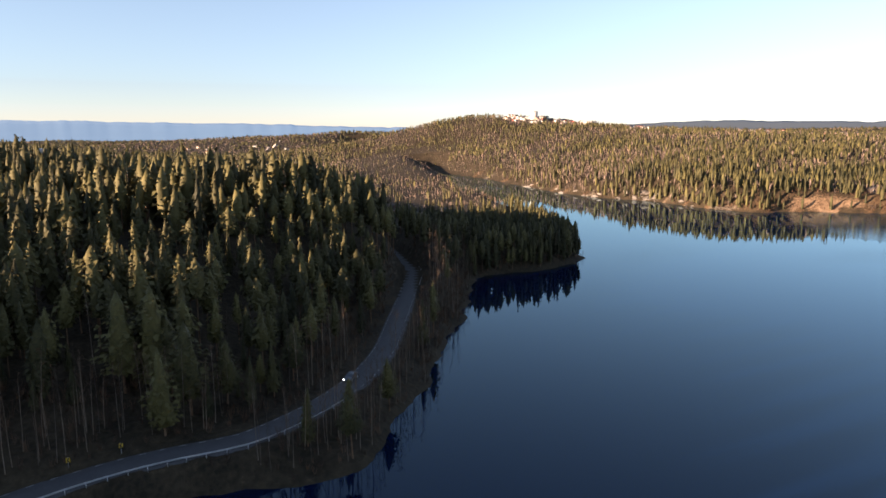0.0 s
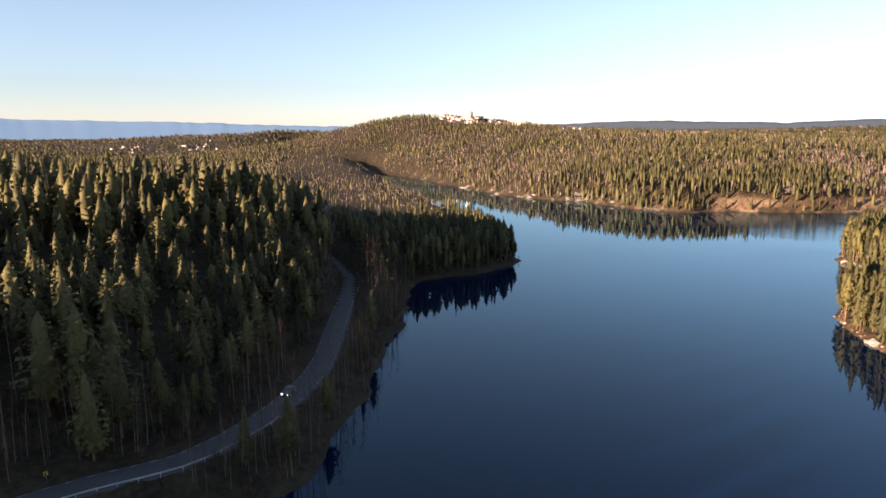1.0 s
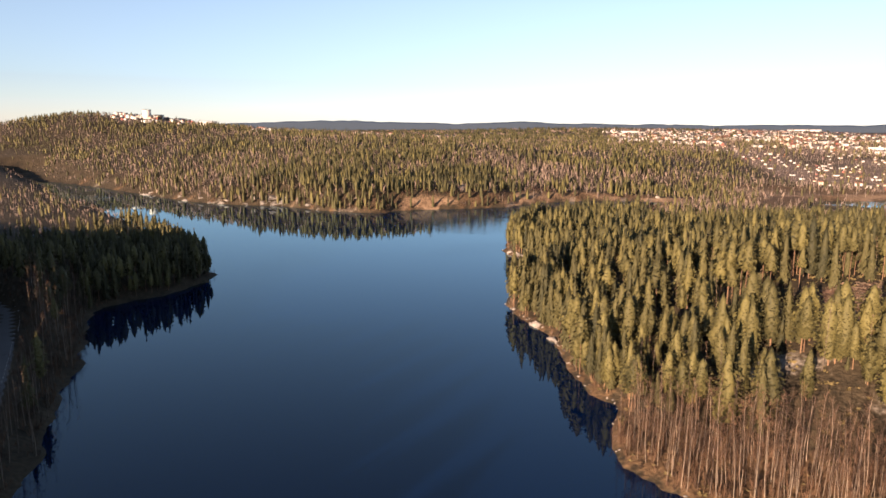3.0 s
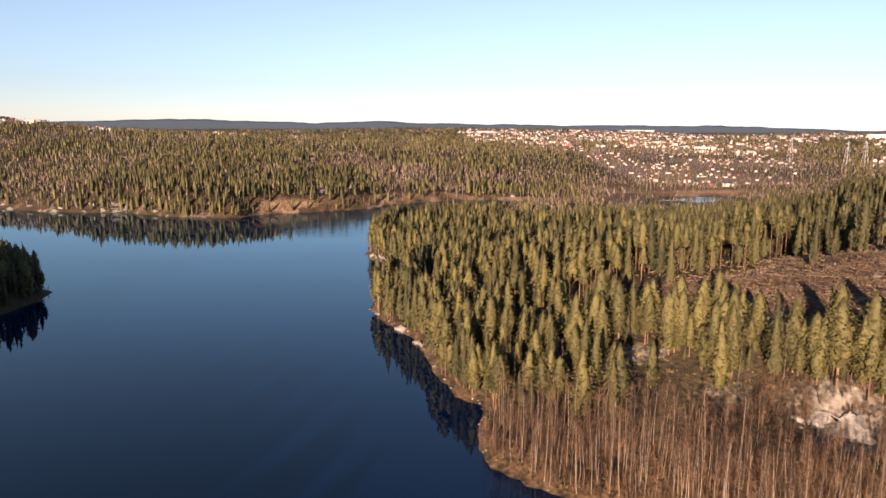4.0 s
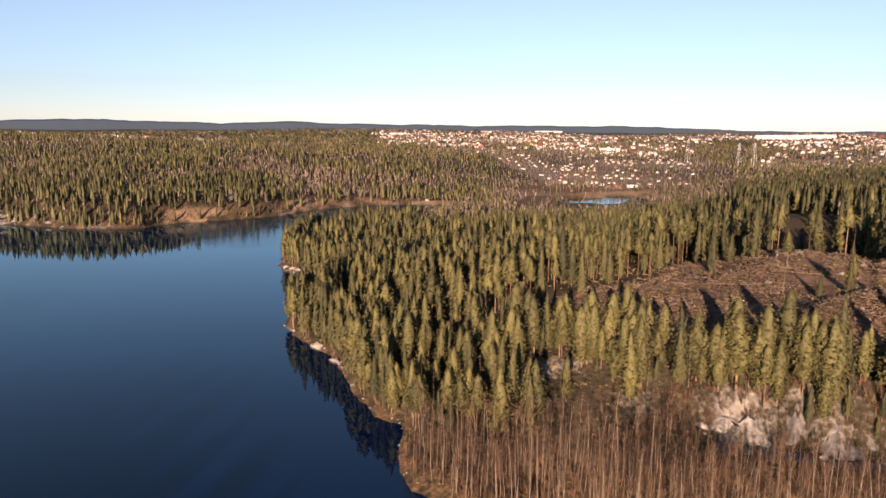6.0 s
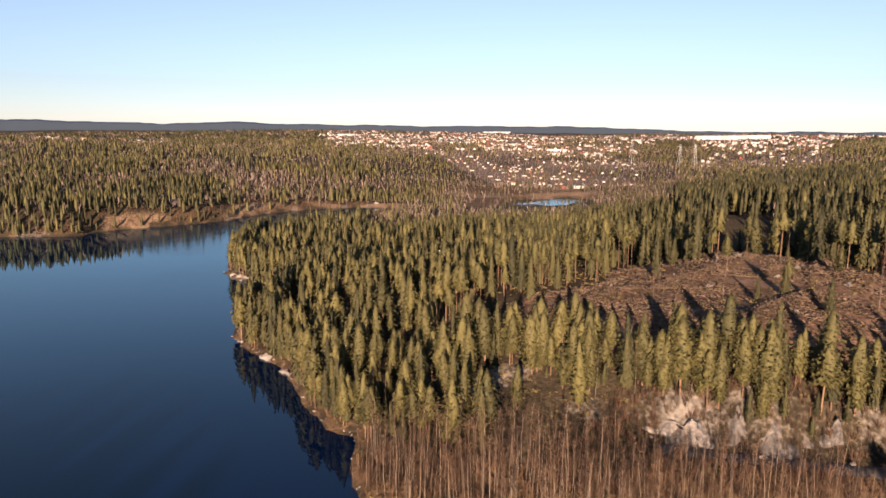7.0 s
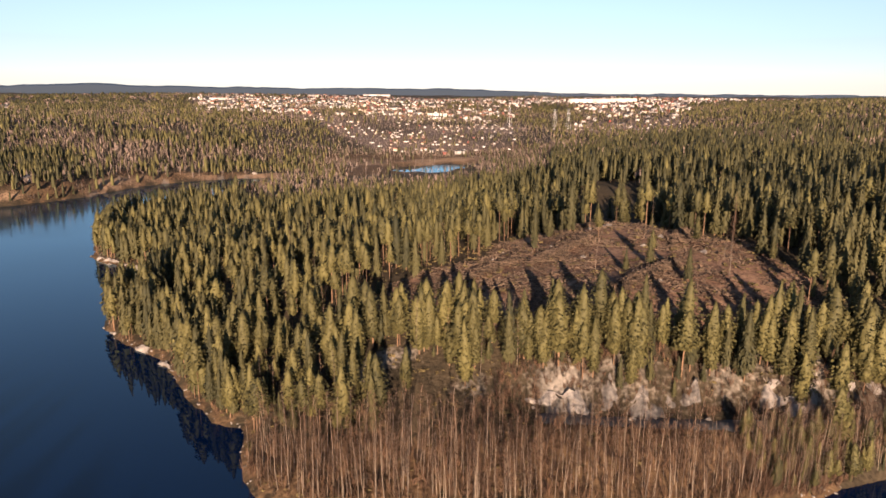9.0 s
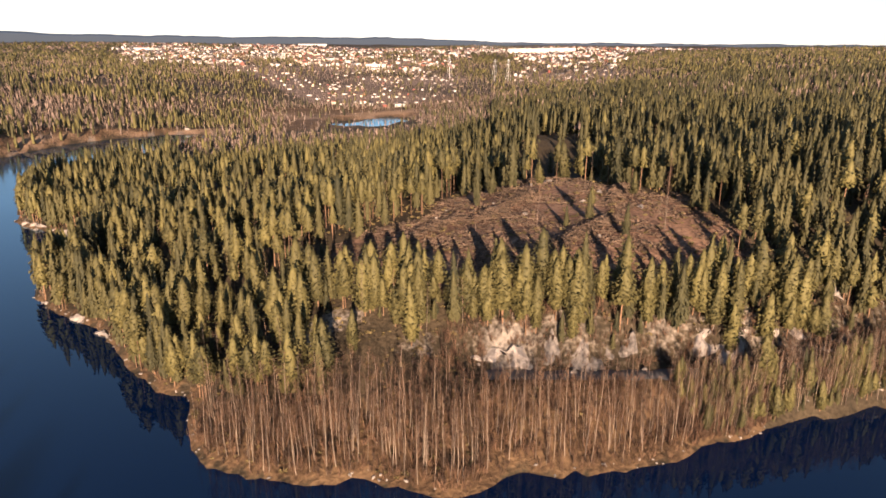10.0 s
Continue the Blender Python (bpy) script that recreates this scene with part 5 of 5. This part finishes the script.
def window_mesh(w, h):
    c = Shape()
    box(c, -w / 2, w / 2, -0.06, 0.02, -h / 2, h / 2, 0)
    box(c, -w / 2 - 0.1, w / 2 + 0.1, -0.04, 0.0, h / 2, h / 2 + 0.12, 1)
    box(c, -w / 2 - 0.1, w / 2 + 0.1, -0.09, 0.0, -h / 2 - 0.12, -h / 2, 1)
    return c.mesh("window", [GLASS, WHITE_WALL])


def make_house(dims, mats, label, flat=False, windows=0):
    w, l, h, rise = dims
    root = tagged(new("house"), label, "house")
    wall, roof = house_shapes(w, l, h, rise, flat)
    part("wall", wall.mesh("wall", [mats[0]]), root)
    part("roof", roof.mesh("roof", [mats[1]]), root)
    if not flat:
        part("chimney", box(Shape(), -0.4, 0.4, l * 0.15, l * 0.15 + 0.8, h + rise - 0.6, h + rise + 1.1).mesh("chimney", [SLATE_ROOF]), root)
    if windows:
        me = window_mesh(1.3, 1.3)
        for s in (-1, 1):
            for k in range(windows):
                o = part("window", me, root)
                o.matrix_basis = pose(s * w / 2, -l / 2 + l * (k + 0.5) / windows, h * 0.55, 0, 0, 90 * s)
                if k < 2:
                    o = part("window", me, root)
                    o.matrix_basis = pose((k - 0.5) * w * 0.5, s * l / 2, h * 0.55, 0, 0, 0 if s < 0 else 180)
    return root


HOUSE_KINDS = [((9, 12, 5.5, 3), (WHITE_WALL, SLATE_ROOF), "white wooden house with a dark pitched roof"),
               ((8, 11, 5, 3), (CREAM_WALL, RED_ROOF), "cream wooden house with a red tiled roof"),
               ((8, 14, 6, 3.2), (WHITE_WALL, RED_ROOF), "white wooden house with a red tiled roof"),
               ((8, 10, 5, 2.8), (RED_WALL, SLATE_ROOF), "red wooden house with a dark pitched roof"),
               ((8, 11, 5, 2.6), (DARK_WALL, SLATE_ROOF), "brown wooden house with a dark roof"),
               ((10, 24, 6, 2.5), (WHITE_WALL, SLATE_ROOF), "long white terraced house with a dark roof")]
WALLS = [WHITE_WALL, CREAM_WALL, RED_WALL, DARK_WALL, SLATE_ROOF, RED_ROOF]


def build_town():
    # streets follow the contours in gentle curves, with houses close together along each
    rows, cols = np.meshgrid(np.arange(-46, 60), np.arange(-230, 215))
    u, v = cols.ravel() * 10.5 + RNG.uniform(-3, 3, cols.size), rows.ravel() * 24.0 + RNG.uniform(-4, 4, cols.size)
    x, y = u + 500 + 45 * value_noise(u, v, 420, 86), v + 1700 - 0.12 * u + 95 * value_noise(u, v, 520, 87) + 30 * value_noise(u, v, 190, 88)
    k = (y > 0) & (np.hypot(x, y) < 2800)
    x, y, u, v = x[k], y[k], u[k], v[k]
    cover = urban_cover(x, y)
    lots = value_noise(u, v * 2.2, 75, 89)
    k = (cover > 0.28) & (RNG.random(len(x)) < (0.3 + 0.7 * cover) * (0.35 + 0.65 * (lots > -0.05)) * np.where(x < -900, 0.3, 1)) & (shore_distance(x, y) > 20)
    x, y = x[k], y[k]
    p = ground_points(x, y)
    r = np.hypot(x, y)
    order = np.argsort(r)
    turn = 83 + 14 * value_noise(x, y, 300, 81) + 90 * (RNG.random(len(x)) < 0.35)
    share = np.array([0.30, 0.17, 0.15, 0.09, 0.15, 0.14])
    kind = RNG.choice(6, len(x), p=share)
    firsts = {}
    for i in order[:290]:
        m = pose(*p[i], 0, 0, turn[i]) @ Matrix.Scale(0.5, 4)
        q = int(kind[i])
        if q in firsts:
            copy_thing(firsts[q], m)
        else:
            firsts[q] = tagged(make_house(*HOUSE_KINDS[q]), group="houses of the town")
            firsts[q].matrix_basis = m
    rest = order[290:]
    temp = []
    for dims, (wm, rm), _ in HOUSE_KINDS:
        w, rf = house_shapes(*dims)
        temp.append(joined(w, rf, WALLS.index(wm), WALLS.index(rm)))
    for q in range(6):
        mine = rest[kind[rest] == q]
        scatter("town_houses", [temp[q]], p[mine], RNG.uniform(0.45, 0.75, len(mine)), WALLS, HOUSE_KINDS[q][2].replace("house", "houses") + " far off", "houses", RNG)


def set_house(x, y, turn, dims, mats, label, flat=False, windows=0, lift=0.0):
    o = make_house(dims, mats, label, flat, windows)
    z = float(land_height(np.array([x]), np.array([y]))[0])
    o.matrix_basis = pose(x, y, z + lift, 0, 0, turn)
    return o


def at_bearing(a, r):
    return r * math.sin(radians(a)), r * math.cos(radians(a))


build_town()
for a, r, l, h in ((32.2, 1850, 62, 12), (33.9, 1860, 58, 13), (35.6, 1870, 66, 12), (15.5, 2300, 90, 9), (-31.2, 1400, 34, 7), (-25.6, 1650, 50, 6), (3.0, 1600, 40, 6), (20.5, 1250, 36, 6), (12.5, 1380, 42, 5)):
    set_house(*at_bearing(a, r), -a + 90, (14, l, h, 2), (WHITE_WALL, SLATE_ROOF), "long white apartment block with a flat roof", True, max(6, l // 8), 1.0)
set_house(*at_bearing(-35.6, 1400), 40, (14, 16, 17, 2), (WHITE_WALL, SLATE_ROOF), "tall white apartment tower on the hilltop", True, 5)
for x, y, t in ((-176, 556, 20), (-167, 566, 75), (-128, 562, 10), (-103, 552, 30), (-186, 566, 60)):
    set_house(x, y, t, (6, 8, 3, 1.8), (DARK_WALL, SLATE_ROOF), "small dark cabin with a pitched roof near the shore", False, 2)
for x, y, t, w in ((-300, 268, 30, WHITE_WALL), (-330, 300, 70, RED_WALL), (-285, 300, 10, DARK_WALL)):
    set_house(x, y, t, (6, 8, 3.4, 2.2), (w, SLATE_ROOF), "small cottage with a dark roof among the trees", False, 2)


def build_mast(x, y, high, wide, label, name="power_mast"):
    """A lattice mast: four legs, braces and cross arms."""
    root = tagged(new(name), label, "mast")
    z = float(land_height(np.array([x]), np.array([y]))[0])
    root.matrix_basis = pose(x, y, z - 0.5, 0, 0, 20)
    for sx, sy in ((-1, -1), (1, -1), (1, 1), (-1, 1)):
        c = Shape()
        c.tube([(sx * wide, sy * wide, 0), (sx * wide * 0.2, sy * wide * 0.2, high)], [0.16, 0.1], 4)
        part("leg", c.mesh("leg", [STEEL]), root)
    c = Shape()
    for k in range(9):
        for s, t in (((-1, -1), (1, -1)), ((1, -1), (1, 1)), ((1, 1), (-1, 1)), ((-1, 1), (-1, -1))):
            f0, f1 = 1 - 0.8 * k / 9, 1 - 0.8 * (k + 1) / 9
            c.tube([(s[0] * wide * f0, s[1] * wide * f0, high * k / 9), (t[0] * wide * f1, t[1] * wide * f1, high * (k + 1) / 9)], [0.07, 0.07], 3)
    part("brace", c.mesh("brace", [STEEL]), root)
    for h in (0.75, 0.9):
        part("cross_arm", box(Shape(), -5, 5, -0.2, 0.2, high * h, high * h + 0.35).mesh("cross_arm", [STEEL]), root)


for a, r in ((30.2, 1000), (31.3, 1040), (26.5, 1120)):
    build_mast(*at_bearing(a, r), 34, 3, "grey lattice power mast above the wood")


def build_tower(x, y):
    root = tagged(new("water_tower"), "slim pale concrete tower above the trees", "tower")
    z = float(land_height(np.array([x]), np.array([y]))[0])
    root.matrix_basis = pose(x, y, z - 0.5)
    c = Shape()
    c.tube([(0, 0, 0), (0, 0, 13)], [0.8, 0.7], 12)
    part("shaft", c.mesh("shaft", [CREAM_WALL]), root)
    c = Shape()
    c.tube([(0, 0, 12.9), (0, 0, 13.6), (0, 0, 15), (0, 0, 15.2)], [0.7, 1.0, 1.0, 0.05], 12)
    part("head", c.mesh("head", [WHITE_WALL]), root)


build_tower(*at_bearing(-74.2, 350))


# ---- distant hills ----
def build_backdrop(name, tint, haze_glow, ring, rise, label):
    """A far wooded ridge, from its foot to its crest, with haze painted on as emission; rise: height above the eye in
    degrees by bearing.
    """
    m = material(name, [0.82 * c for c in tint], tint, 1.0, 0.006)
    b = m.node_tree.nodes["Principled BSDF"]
    # faint emission stands in for the haze in front of the ridge
    b.inputs["Emission Color"].default_value = (*haze_glow, 1)
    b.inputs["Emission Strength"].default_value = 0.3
    a = np.linspace(rise[0][0], rise[-1][0], 260)
    e = np.interp(a, [q[0] for q in rise], [q[1] for q in rise]) + 0.05 * value_noise(a * 100, a * 0, 160, 91) + 0.03 * value_noise(a * 100, a * 0, 50, 92) + 0.012 * value_noise(a * 100, a * 0, 9, 93)
    h = 64 + ring * np.tan(np.radians(e))
    x, y = ring * np.sin(np.radians(a)), ring * np.cos(np.radians(a))
    n = len(a)
    steps = ((0.86, 0.15), (0.92, 0.55), (0.97, 0.85), (1.0, 1.0), (1.005, 0.0))
    v = np.concatenate([np.c_[x * q, y * q, h * w] for q, w in steps])
    i = np.arange(n - 1)
    f = np.concatenate([np.c_[i + k * n, i + k * n + 1, i + (k + 1) * n + 1, i + (k + 1) * n] for k in range(len(steps) - 1)])
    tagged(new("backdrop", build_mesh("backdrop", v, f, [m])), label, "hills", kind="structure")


# the blue here is haze put into both base colour and emission
build_backdrop("hazed_blue_hills", (0.045, 0.080, 0.112), (0.13, 0.215, 0.30), 4850,
               [(-110, 0.9), (-80, 1.0), (-72, 0.95), (-66, 0.85), (-58, 0.75), (-53, 0.55), (-50, 0.45), (-40, 0.3)], "blue hills on the far horizon with painted haze")
# dark green ridge of its own colour, veiled by a bluish haze emission
build_backdrop("hazed_wooded_ridge", (0.020, 0.025, 0.020), (0.075, 0.090, 0.105), 4700,
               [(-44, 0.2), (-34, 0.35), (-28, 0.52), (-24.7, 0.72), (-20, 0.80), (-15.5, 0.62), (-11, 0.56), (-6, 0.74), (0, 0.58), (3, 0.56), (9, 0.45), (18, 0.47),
                (23, 0.46), (27, 0.3), (30, 0.16), (36, 0.14), (42, 0.08), (60, 0.05), (78, 0.05)], "dark wooded ridge on the far horizon with a painted haze glow")
